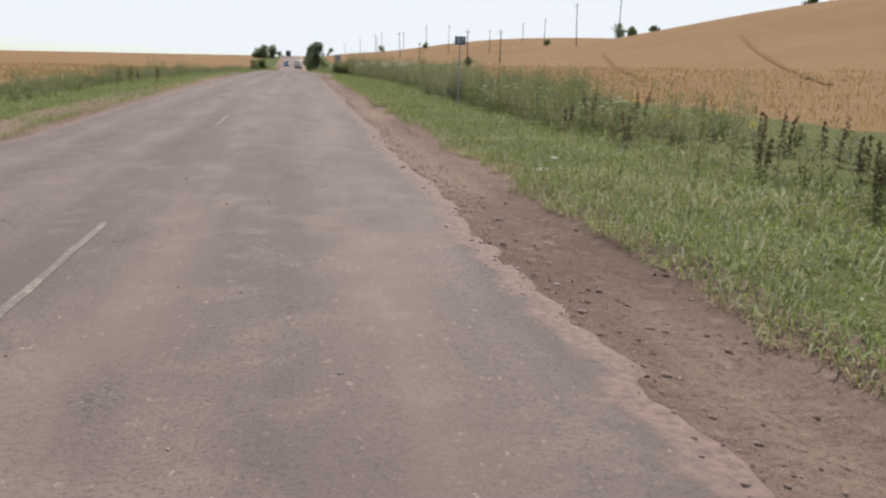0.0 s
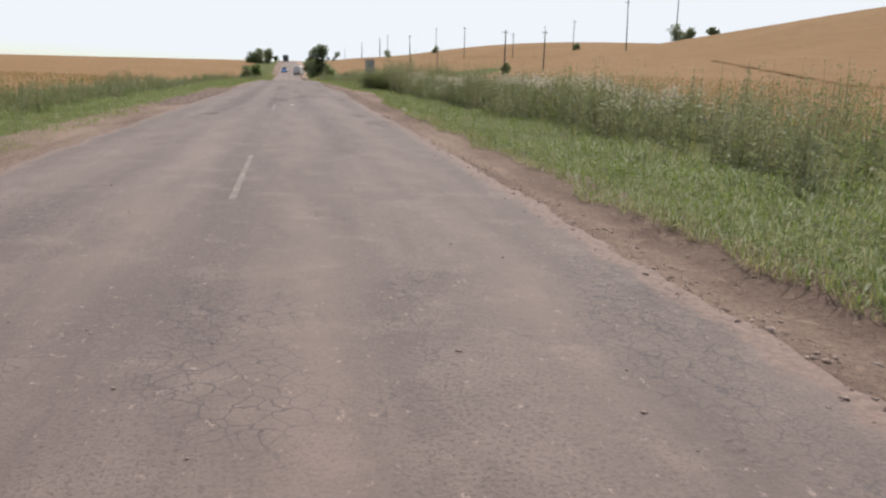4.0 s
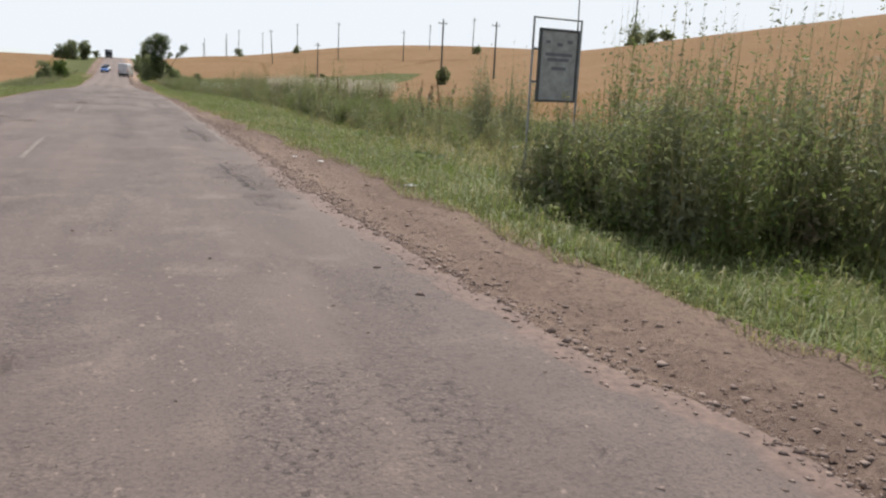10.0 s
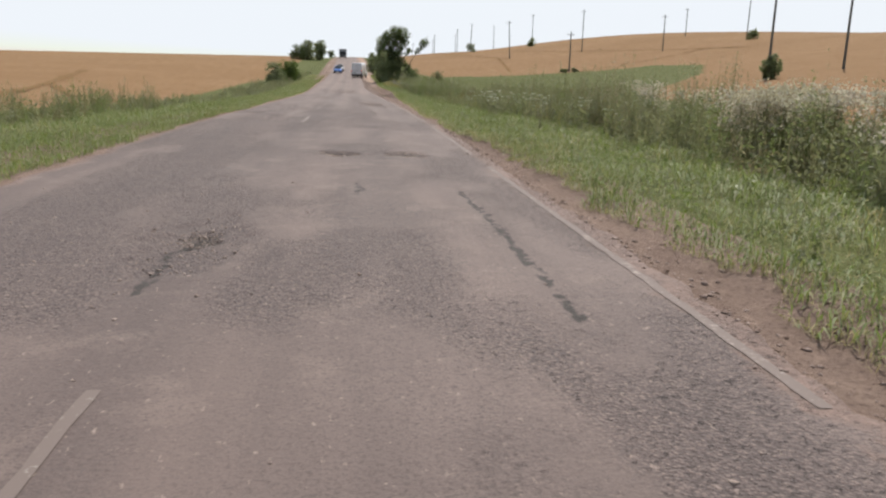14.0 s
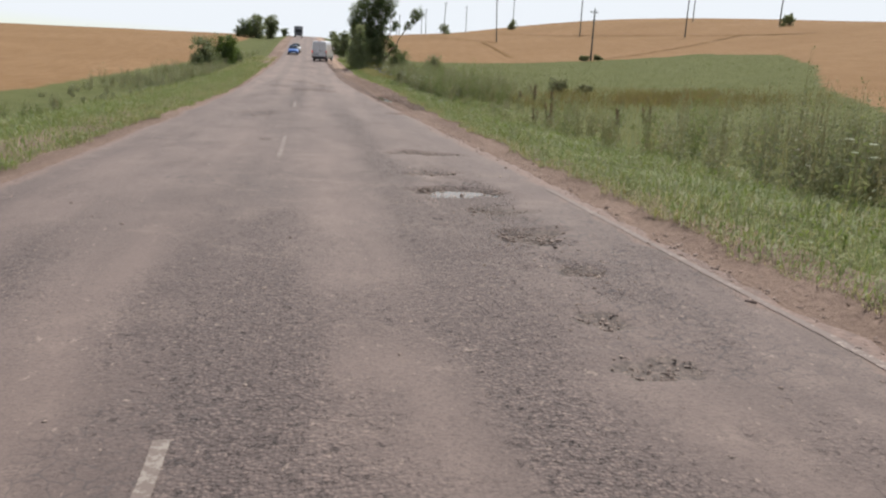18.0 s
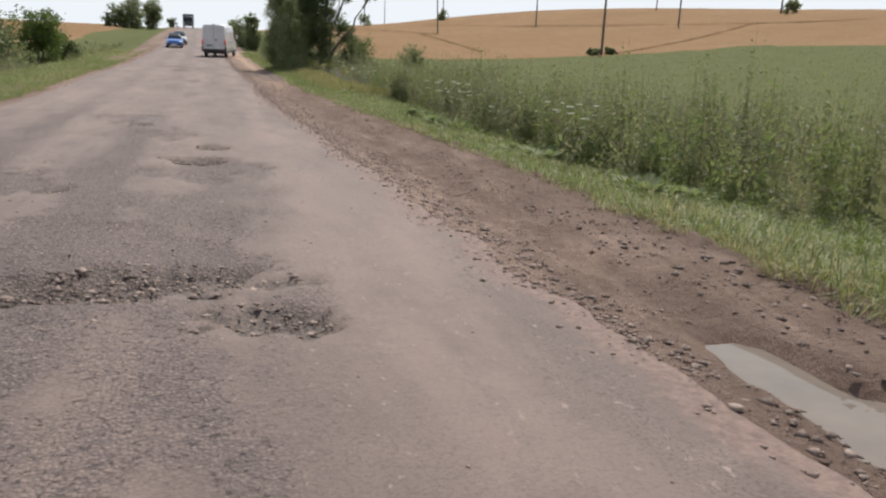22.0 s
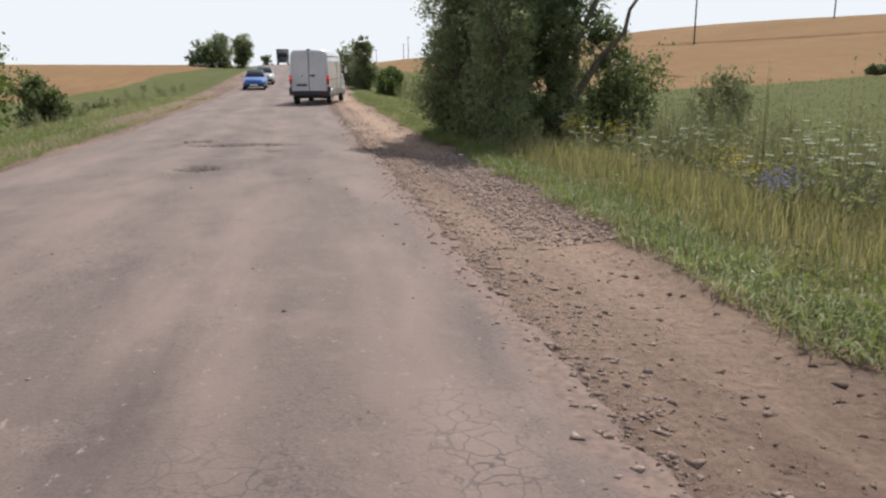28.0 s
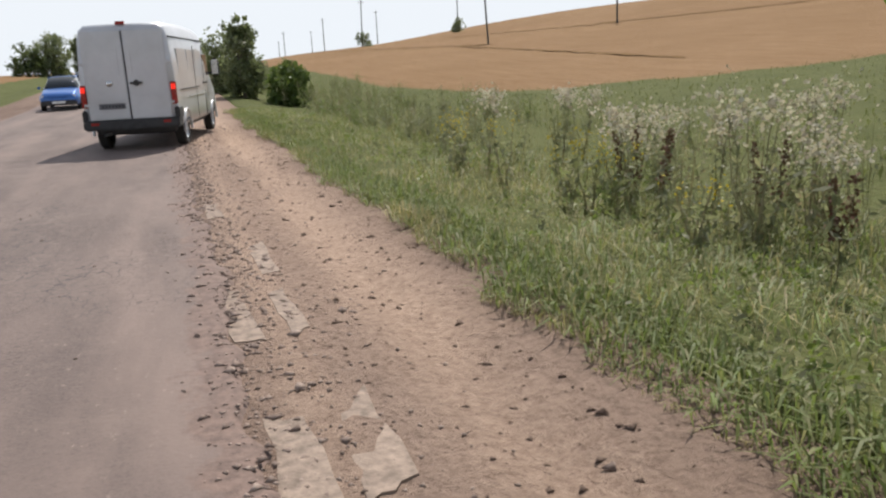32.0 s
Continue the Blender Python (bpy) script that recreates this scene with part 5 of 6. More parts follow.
build_weeds(1, 4300, 8.5, 14.6, 1.0, 111, 182)
build_weeds(1, 330, 8.4, 12.5, 1.08, 118, 230, 163, 191, (0.2, 0.2, 0.55, 0.05), 0.15)
build_weeds(-1, 2900, 7.8, 12.5, 0.52, 112, 130)
build_weeds(1, 170, 8.4, 13, 1.05, 116, 260, -20, -6)
build_weeds(1, 240, 8.3, 13.5, 1.42, 113, 280, 50.5, 62, (0.3, 0.45, 0.1, 0.15))
build_weeds(1, 60, 11.3, 12.6, 2.6, 117, 300, 71.2, 73.4, (0.8, 0.2, 0.0, 0.0))
build_weeds(1, 520, 9.0, 13.0, 1.0, 114, 240, 10, 50)
build_weeds(1, 170, 6.6, 8.8, 0.68, 115, 280, 57.4, 61.3)
build_weeds(1, 220, 9.6, 13.0, 0.95, 119, 240, 84, 104)
build_weeds(1, 230, 8.9, 12.9, 1.38, 121, 280, 75, 88, (0.2, 0.3, 0.42, 0.08), 0.125)
build_weeds(1, 420, 9.7, 12.6, 1.22, 120, 240, 101, 138, (0.4, 0.35, 0.05, 0.2))


def build_wheat_edge():
    rng = np.random.default_rng(121)
    n = 36000
    y = rng.uniform(-48, 330, n)
    y = np.where(y > 112, rng.uniform(-48, 112, n), y)
    side = np.where(rng.random(n) < 0.6, 1, -1)
    x = side * (15.5 + 22 * rng.random(n)**1.3)
    keep = wheat_mask(x, y) > 0.5
    x, y = x[keep], y[keep]
    P = np.stack([x, y, land_z(x, y) - 0.02], 1)
    V, F = blades(rng, P, rng.uniform(0.2, 0.5, len(x)), rng.uniform(0.02, 0.05, len(x)), 0.7)
    tagged(new("wheat", mesh_from("wheat", V, F, M_WHEAT)), "ripe golden wheat stalks at the edge of the field", "wheat", kind="stuff")


build_wheat_edge()


def build_dry_stalks():
    """Bleached grass stalks and panicles that stand up through the weeds."""
    rng = np.random.default_rng(123)
    n = 15000
    y = rng.uniform(-48, 235, n)
    x = 7.6 + 7 * rng.random(n)
    keep = rng.random(n) < np.clip(3 * fbm(x * 0.25, y * 0.25, 74) - 0.9, 0.04, 1)
    x, y = x[keep], y[keep]
    P = np.stack([x, y, land_z(x, y) - 0.02], 1)
    L = 0.72 * (0.4 + 0.75 * np.interp(y, WEED_Y, WEED_H) * rng.random(len(x))) * smooth((x - 6.6) / 2.5)
    V, F = blades(rng, P, L, rng.uniform(0.005, 0.011, len(x)), 0.35)
    tagged(new("dry_stalks", mesh_from("dry_stalks", V, F, M_DRYGRASS)), "bleached dry grass stalks standing among the weeds", "grass", kind="stuff")


build_dry_stalks()


def build_meadow():
    rng = np.random.default_rng(125)
    n = 30000
    y = rng.uniform(110, 250, n)
    x = 13 + 55 * rng.random(n)**1.5
    keep = wheat_mask(x, y) < 0.4
    x, y = x[keep], y[keep]
    V, F = blades(rng, np.stack([x, y, land_z(x, y) - 0.02], 1), rng.uniform(0.1, 0.28, len(x)), rng.uniform(0.02, 0.05, len(x)), 0.9)
    tagged(new("meadow_grass", mesh_from("meadow_grass", V, F, M_MEADOW)), "green meadow grass between the weeds and the wheat", "grass", kind="stuff")


build_meadow()


def build_herbs(side, n, seed):
    """Low broad-leaved herbs and tussocks in the verge."""
    rng = np.random.default_rng(seed)
    y = rng.uniform(-46, 240, n)
    x = side * (grass_start(y, side) + 0.5 + 4.2 * rng.random(n)**0.8)
    k = np.repeat(np.arange(n), 26)
    r = rng.gamma(2.0, 0.08, n)[k] * rng.random(len(k))**0.5
    a = rng.uniform(0, 2 * np.pi, len(k))
    C = np.stack([x[k] + r * np.cos(a), y[k] + r * np.sin(a), np.zeros(len(k))], 1)
    C[:, 2] = verge_z(C[:, 0], C[:, 1]) + rng.uniform(0.05, 0.33, len(k)) * rng.uniform(0.5, 1.2, n)[k]
    half = rng.random(n)[k] < 0.5
    for m, material, s in ((half, M_BROAD, 0.05), (~half, M_WEED, 0.055)):
        V, F = leaves(rng, C[m], s * rng.uniform(0.5, 1.4, m.sum()), 0.5)
        tagged(new("verge_herbs", mesh_from("verge_herbs", V, F, material)), "low broad-leaved herbs growing through the verge grass", "herbs", kind="stuff")


build_herbs(1, 4300, 126)
build_herbs(-1, 700, 127)


# ---- single plants ----
def plant(kind, label, category, h, seed):
    """One upright plant with stems, leaves and heads as parts, at the origin."""
    rng = np.random.default_rng(seed)
    root = tagged(new(kind), label, category, category + "s by the road")
    st, lf, hd = Heap(), Heap(), Heap()
    tips = []
    for k in range({"thistle": 5, "wild_carrot": 4, "dock": 2, "burdock": 2, "chicory": 4, "yellow_weed": 4}[kind]):
        a = rng.uniform(0, 2 * np.pi)
        tip = np.array([math.cos(a) * rng.uniform(0.08, 0.3) * h, math.sin(a) * rng.uniform(0.08, 0.3) * h, h * rng.uniform(0.75, 1.0)])
        line = bent(rng, (rng.normal(0, 0.04), rng.normal(0, 0.04), 0), tip, 5, 0.05)
        st.add(*tube(line, np.linspace(0.009, 0.004, 5), 4))
        tips.append((tip, line))
    if kind == "burdock":
        for k in range(12):
            a, e = rng.uniform(0, 2 * np.pi), rng.uniform(0.15, 1.1)
            d = np.array([math.cos(a) * math.cos(e), math.sin(a) * math.cos(e), math.sin(e)])
            w = np.array([-math.sin(a), math.cos(a), 0])
            L, W = rng.uniform(0.18, 0.34), rng.uniform(0.07, 0.12)
            b = d * 0.12
            rows_ = [(0.0, 0.1), (0.25, 0.9), (0.55, 1.0), (0.85, 0.5), (1.0, 0.04)]
            V = np.array([b + d * L * t + w * s * W * q + np.array([0, 0, -0.18 * t * t * L + 0.03 * abs(s)]) for t, q in rows_ for s in (-1, 0, 1)])
            F = np.array([[r * 3 + c, r * 3 + c + 1, r * 3 + c + 4, r * 3 + c + 3] for r in range(4) for c in range(2)])
            lf.add(V, F)
    else:
        n = 60
        k = rng.integers(0, len(tips), n)
        f = rng.random(n) * 0.85
        C = np.array([tips[i][1][0] + (tips[i][0] - tips[i][1][0]) * t for i, t in zip(k, f)]) + rng.normal(0, 0.045, (n, 3))
        C[:, 2] = np.maximum(C[:, 2], 0.04)
        lf.add(*leaves(rng, C, 0.15 * rng.uniform(0.6, 1.3, n), 0.3))
    for tip, line in tips:
        if kind == "thistle":
            C = tip + rng.normal(0, 1, (44, 3)) * np.array([0.13, 0.13, 0.10])
            hd.add(*leaves(rng, C, 0.06 * rng.uniform(0.6, 1.4, 44), 0.8))
        elif kind == "wild_carrot":
            r = rng.uniform(0.05, 0.085)
            a, q = rng.uniform(0, 2 * np.pi, 24), rng.random(24)**0.5 * r
            C = tip + np.stack([np.cos(a) * q, np.sin(a) * q, 0.012 - q * 0.1], 1)
            V, F = leaves(rng, C, 0.028, 0.9)
            hd.add(V, F)
        elif kind == "dock":
            f = rng.uniform(0.5, 1.0, 90)
            C = line[0] + (tip - line[0]) * f[:, None] + rng.normal(0, 0.035, (90, 3)) * (1.25 - f)[:, None] * 1.6
            hd.add(*leaves(rng, C, 0.05, 0.7))
        elif kind in ("chicory", "yellow_weed"):
            C = tip + rng.normal(0, 0.06, (12, 3))
            hd.add(*leaves(rng, C, 0.035, 0.9))
    tagged(part("stalk", st.mesh("stalk", M_WEEDSTEM), M_WEEDSTEM, root), kind="stuff")
    lm = M_COLTSFOOT if kind == "burdock" else M_WEED
    tagged(part("foliage", lf.mesh("foliage", lm), lm, root), kind="stuff")
    if hd.n:
        hm = {"thistle": M_FLUFF, "wild_carrot": M_UMBEL, "dock": M_DOCK, "chicory": M_BLUE, "yellow_weed": M_YELLOW}[kind]
        tagged(part("seed_head", hd.mesh("seed_head", hm), hm, root), kind="stuff")
    return root


def scatter(kind, label, category, h, spans, seed):
    """Copies of three variants of a plant over spans (count, y0, y1, x0, x1)."""
    rng = np.random.default_rng(seed)
    kinds = [plant(kind, label, category, h * s, seed + k) for k, s in enumerate((0.85, 1.0, 1.12))]
    first = list(kinds)
    for count, y0, y1, x0, x1 in spans:
        for _ in range(count):
            x, y = rng.uniform(x0, x1), rng.uniform(y0, y1)
            m = pose(x, y, float(land_z(x, y)) - 0.02, 0, 0, rng.uniform(0, 360))
            if first:
                first.pop().matrix_basis = m
            else:
                copy_thing(kinds[rng.integers(0, 3)], m)


scatter("thistle", "dry thistle gone to white fluffy seed behind the verge", "thistle", 1.45, [(40, 95.0, 97.6, 9.6, 11.6), (26, 84, 90, 10.2, 13), (8, 100, 118, 10.6, 12.6), (6, 86, 94, 12, 13.6), (16, 89, 95, 10, 12.8), (3, 99, 103, 10.2, 12), (16, 12, 24, 9, 12.5), (30, 28, 46, 8.8, 12), (10, 48, 56, 9.4, 12), (10, 55, 66, 9.2, 12), (14, 215, 224, 8, 11.5)], 131)
scatter("wild_carrot", "wild carrot with flat white flower heads in tall grass", "wild carrot", 1.15, [(10, -30, -10, 8.5, 11), (40, 10, 44, 8.6, 12.5), (50, 104, 128, 7, 12), (46, 192, 205, 7.2, 12), (8, 168, 182, 7, 9)], 141)
scatter("dock", "dark brown dock seed stalk standing in the weeds", "dock", 1.1, [(12, -37, -24, 8.6, 11.5), (8, 12, 26, 9, 12), (5, -2, 8, -8.5, -6), (7, 140, 176, 8.6, 12), (40, 176, 194, 8.7, 11.5), (5, 160, 166, 12.8, 14.5), (4, 212, 220, 7.5, 9)], 151)
scatter("dock", "tall dry brown seed stalk rising above the weeds", "dock", 1.7, [(11, 75, 87, 10, 12.6)], 153)
scatter("burdock", "grey-green broad-leaved burdock at the foot of the weeds", "burdock", 0.55, [(28, 160, 188, 6.4, 8.3), (6, 24, 40, 7, 9), (7, 66, 74, 7, 9), (4, -30, -5, 7, 9)], 161)
scatter("chicory", "blue-flowered chicory in the long grass", "chicory", 0.7, [(10, 190, 197, 7, 8.6)], 171)
scatter("yellow_weed", "yellow-flowered weed among the grass stalks", "yellow weed", 0.95, [(14, -34, -6, 10, 13), (12, 196, 206, 6.5, 9), (8, 214, 222, 6.4, 8)], 181)


# ---- tractor tracks in the wheat ----
def field_track(x0, y0, x1, y1, w, seed):
    n = 60
    t = np.linspace(0, 1, n)
    d = np.array([y1 - y0, x0 - x1], float)
    d /= np.linalg.norm(d)
    cx = x0 + (x1 - x0) * t + d[0] * 0.8 * (fbm(t * 2, t * 0, seed) - 0.5)
    cy = y0 + (y1 - y0) * t
    k = (np.linspace(-1, 1, 4)[None] * w / 2) * (0.5 + 0.9 * vnoise(t * 25, t * 0, seed + 1))[:, None]
    X, Y = cx[:, None] + d[0] * k, cy[:, None] + d[1] * k
    ob = sheet("field_track", X, Y, land_z(X, Y) + 0.06, M_TRACK)
    return tagged(ob, "dark tractor track pressed into the wheat", "field track", kind="structure")


M_TRACK = plain("track_soil", (0.165, 0.10, 0.045), 0.95, vary=0.3, scale=2, bmp=0.05)
M_TRACK.node_tree.nodes["Principled BSDF"].inputs["Specular IOR Level"].default_value = 0.05
for k, q in enumerate([(-15.5, 108, -46, 228, 1.3), (-18, 140, -30, 168, 0.8), (48.5, 319, 34, 398, 1.1), (72, 322, 60, 372, 1.1), (72, 330, 92, 250, 1.1), (46, 241, 86, 268, 1.0), (26, 8, 56, 92, 0.55), (30, -6, 70, 70, 0.5), (36, 255, 47, 330, 0.8)]):
    field_track(*q, 200 + 5 * k)


# ---- signs ----
def box(bm, x0, x1, y0, y1, z0, z1, bevel=0.0):
    g = bmesh.ops.create_cube(bm, size=1)["verts"]
    bmesh.ops.scale(bm, vec=(x1 - x0, y1 - y0, z1 - z0), verts=g)
    bmesh.ops.translate(bm, vec=((x0 + x1) / 2, (y0 + y1) / 2, (z0 + z1) / 2), verts=g)
    if bevel:
        bmesh.ops.bevel(bm, geom=list({e for v in g for e in v.link_edges}), offset=bevel, segments=2, affect="EDGES")
    return bm


def boxed(*a):
    return box(bmesh.new(), *a)


def text_mesh(s, size, depth=0.002):
    cu = bpy.data.curves.new("text", "FONT")
    cu.body, cu.size, cu.extrude, cu.align_x, cu.align_y = s, size, depth, "CENTER", "CENTER"
    tmp = bpy.data.objects.new("text", cu)
    scene.collection.objects.link(tmp)
    me = bpy.data.meshes.new_from_object(tmp.evaluated_get(bpy.context.evaluated_depsgraph_get()))
    bpy.data.objects.remove(tmp)
    return me


M_STEEL = plain("galvanised_steel", (0.30, 0.31, 0.31), 0.5, 0.6, 0.2)
M_SIGNBLUE = plain("faded_blue_enamel", (0.055, 0.10, 0.14), 0.45)
M_SIGNWHITE = plain("sign_white", (0.72, 0.73, 0.72), 0.5)
M_BOARD = plain("weathered_board", (0.33, 0.33, 0.31), 0.8, vary=0.25)
M_BOARDFRAME = plain("dark_sign_frame", (0.06, 0.065, 0.065), 0.6)
M_PRINT = plain("faded_print", (0.16, 0.16, 0.17), 0.8)

km = tagged(new("kilometre_sign"), "small dark blue kilometre sign on a thin steel post", "road sign")
km.matrix_basis = pose(7.37, -17.36, float(land_z(7.37, -17.36)), 0, 1, -8)
zt = 2.3 - float(land_z(7.37, -17.36))
V, F = tube([(0, 0, -0.2), (0, 0, zt)], [0.025, 0.025], 8)
part("post", mesh_from("post", V, F, M_STEEL, True), M_STEEL, km)
plate = part("plate", boxed(-0.19, 0.19, -0.045, -0.03, zt - 0.28, zt, 0.004), M_SIGNBLUE, km)
me = text_mesh("97", 0.26)
me.materials.append(M_SIGNWHITE)
me.transform(Matrix.Translation((0, -0.05, zt - 0.14)) @ Matrix.Rotation(radians(90), 4, "X"))
part("numerals", me, M_SIGNWHITE, plate, "white painted number 97")

bs = tagged(new("notice_board"), "weathered grey notice board in a dark frame among the weeds", "notice board")
gz = float(land_z(7.2, 61.25))
bs.matrix_basis = pose(7.2, 61.25, gz, 0, 0, 8)
top = 2.11 - gz
for dx in (-0.42, 0.42):
    V, F = tube([(dx, 0.04, -0.2), (dx, 0.04, top + 0.15)], [0.016, 0.016], 8)
    part("post", mesh_from("post", V, F, M_STEEL, True), M_STEEL, bs)
V, F = tube([(-0.42, 0.04, top + 0.14), (0.42, 0.04, top + 0.14)], [0.014, 0.014], 8)
part("top_rail", mesh_from("top_rail", V, F, M_STEEL, True), M_STEEL, bs)
board = part("board", boxed(-0.315, 0.315, -0.02, 0.0, top - 0.98, top - 0.035, 0.004), M_BOARD, bs)
for a in ((-0.35, -0.315, top - 1.01, top), (0.315, 0.35, top - 1.01, top), (-0.315, 0.315, top - 0.035, top), (-0.315, 0.315, top - 1.01, top - 0.98)):
    part("frame_bar", boxed(a[0], a[1], -0.03, 0.012, a[2], a[3], 0.003), M_BOARDFRAME, bs)
for z in (top - 0.3, top - 0.75):
    part("bracket", boxed(-0.42, 0.42, 0.012, 0.03, z, z + 0.03, 0.003), M_STEEL, bs)
for x0, x1, z in ((-0.24, -0.16, 0.16), (-0.04, 0.05, 0.19), (0.14, 0.23, 0.15), (-0.24, 0.24, 0.33), (-0.2, 0.18, 0.40), (-0.12, 0.14, 0.52)):
    part("print_bar", boxed(x0, x1, -0.024, -0.021, top - z - 0.045, top - z), M_PRINT, board)


# ---- litter and stones on the verge ----
M_PAPER = plain("litter_paper", (0.72, 0.71, 0.68), 0.7)


def litter(x, y, s, seed, label, base=None):
    rng = np.random.default_rng(seed)
    bm = bmesh.new()
    bmesh.ops.create_grid(bm, x_segments=5, y_segments=4, size=s)
    for v in bm.verts:
        v.co.z = 0.02 + abs(rng.normal(0, s * 0.22))
        v.co.x += rng.normal(0, s * 0.12)
    ext = bmesh.ops.extrude_face_region(bm, geom=bm.faces[:])
    bmesh.ops.translate(bm, vec=(0, 0, 0.004), verts=[v for v in ext["geom"] if isinstance(v, bmesh.types.BMVert)])
    me = bpy.data.meshes.new("litter")
    bm.to_mesh(me)
    bm.free()
    me.materials.append(M_PAPER)
    ob = tagged(new("litter", me), label, "litter", "litter on the verge")
    ob.matrix_basis = pose(x, y, float(verge_z(np.array(x), np.array(y))) + 0.03 if base is None else base, 0, 0, rng.uniform(0, 360))


for k, (x, y, s) in enumerate([(5.2, 25.4, 0.1), (4.5, 66.3, 0.045), (4.75, 65.2, 0.05), (5.3, 61.9, 0.07), (5.56, 113.8, 0.1), (-4.1, 87, 0.1), (5.6, -32.8, 0.1), (6.4, -31, 0.08), (4.9, 203.2, 0.04), (6.5, 187.6, 0.12)]):
    litter(x, y, s, 300 + k, "crumpled white paper litter lying in the grass")
litter(0.75, 26.8, 0.06, 320, "torn scrap of white paper lying on the asphalt", float(road_top(0.75, 26.8)) - 0.012)


# ---- vehicles ----
def ring(y, w0, w1, w2, z0, z1, z2, z3, rad=0.1):
    """Half of a body section at y: sill, belt and roof widths and heights, mirrored."""
    h = [(w0 * 0.92, z0), (w0, z0 + 0.08), (w0, (z0 + z1) / 2), (w1, z1), (w1 * 0.5 + w2 * 0.5 + 0.01, (z1 + z2) / 2), (w2, z2), (w2 - rad * 0.5, z2 + (z3 - z2) * 0.6), (w2 - rad * 1.6, z3 - 0.015), (w2 * 0.45, z3), (0, z3 + 0.004)]
    right = [(x, y, z) for x, z in h]
    return right + [(-x, y, z) for x, z in h[-2::-1]]


def loft(rings, close=True):
    bm = bmesh.new()
    rows_ = [[bm.verts.new(p) for p in r] for r in rings]
    for a, b in zip(rows_, rows_[1:]):
        for k in range(len(a) - 1):
            bm.faces.new((a[k], a[k + 1], b[k + 1], b[k]))
        bm.faces.new((a[-1], a[0], b[0], b[-1]))
    if close:
        bm.faces.new(rows_[0][::-1])
        bm.faces.new(rows_[-1])
    bmesh.ops.recalc_face_normals(bm, faces=bm.faces)
    for f in bm.faces:
        f.smooth = True
    return bm


def car_paint(name, col, metal=0.3):
    m, nt, lk, b = mat(name, 0.35)
    f = noise_tex(nt, lk, 1.4, 5)
    lk.new(mixc(nt, lk, stretch(nt, lk, f, 0.3, 0.75), col, tuple(c * 0.78 for c in col)), b.inputs["Base Color"])
    b.inputs["Metallic"].default_value = metal
    b.inputs["Coat Weight"].default_value = 0.5
    return m


M_VAN = car_paint("silver_van_paint", (0.60, 0.61, 0.64), 0.15)
M_BLUECAR = car_paint("blue_car_paint", (0.03, 0.13, 0.42), 0.3)
M_SILVERCAR = car_paint("silver_car_paint", (0.42, 0.43, 0.44), 0.5)
M_TRUCK = car_paint("dark_truck_paint", (0.05, 0.06, 0.08), 0.1)
M_RUBBER = plain("tyre_rubber", (0.022, 0.021, 0.02), 0.9, vary=0.3)
M_PLASTIC = plain("black_plastic", (0.03, 0.03, 0.032), 0.6, vary=0.3)
M_RIM = plain("steel_rim", (0.42, 0.43, 0.44), 0.4, 0.7)
M_GLASS = plain("dark_car_glass", (0.02, 0.025, 0.03), 0.06)
M_SEAM = plain("door_seam", (0.05, 0.05, 0.055), 0.8)
M_CHROME = plain("chrome", (0.6, 0.6, 0.6), 0.15, 1.0)


def lamp_material(name, col, glow):
    m, nt, lk, b = mat(name, 0.2, col)
    b.inputs["Emission Color"].default_value = (*col, 1)
    b.inputs["Emission Strength"].default_value = glow
    return m


M_REDLAMP = lamp_material("lit_tail_lamp", (0.75, 0.02, 0.01), 0.9)
M_REDDARK = plain("red_lens", (0.28, 0.015, 0.012), 0.25)
M_HEAD = plain("headlamp_glass", (0.6, 0.62, 0.62), 0.1)


def wheel(root, x, y, r, w, side):
    bm = bmesh.new()
    prof_ = [(r * 0.62, -w / 2), (r * 0.93, -w / 2), (r, -w * 0.36), (r, w * 0.36), (r * 0.93, w / 2), (r * 0.62, w / 2)]
    n = 28
    rows_ = [[bm.verts.new((q, p * math.cos(2 * math.pi * k / n), p * math.sin(2 * math.pi * k / n))) for p, q in prof_] for k in range(n)]
    for k in range(n):
        a, b = rows_[k], rows_[(k + 1) % n]
        for j in range(len(prof_) - 1):
            bm.faces.new((a[j], a[j + 1], b[j + 1], b[j]))
    bmesh.ops.translate(bm, vec=(x, y, r), verts=bm.verts)
    bmesh.ops.recalc_face_normals(bm, faces=bm.faces)
    tyre = part("wheel", bm, M_RUBBER, root, "black rubber tyre")
    bm = bmesh.new()
    prof_ = [(r * 0.64, 0.0), (r * 0.6, 0.03), (r * 0.5, -0.02), (r * 0.25, 0.01), (0.001, 0.03)]
    rows_ = [[bm.verts.new((side * (q + w * 0.32), p * math.cos(2 * math.pi * k / n), p * math.sin(2 * math.pi * k / n))) for p, q in prof_] for k in range(n)]
    for k in range(n):
        a, b = rows_[k], rows_[(k + 1) % n]
        for j in range(len(prof_) - 1):
            bm.faces.new((a[j], a[j + 1], b[j + 1], b[j]))
    bmesh.ops.translate(bm, vec=(x, y, r), verts=bm.verts)
    part("rim", bm, M_RIM, tyre, "grey steel rim")


def arch(root, x, y, r, side, material):
    """A dark half-round wheel arch edge on the body side."""
    pts = [(x, y + math.cos(a) * r, 0.36 + math.sin(a) * r) for a in np.linspace(-0.1, math.pi + 0.1, 16)]
    V, F = tube(pts, [0.035] * 16, 6)
    part("wheel_arch", mesh_from("wheel_arch", V, F, material, True), material, root)


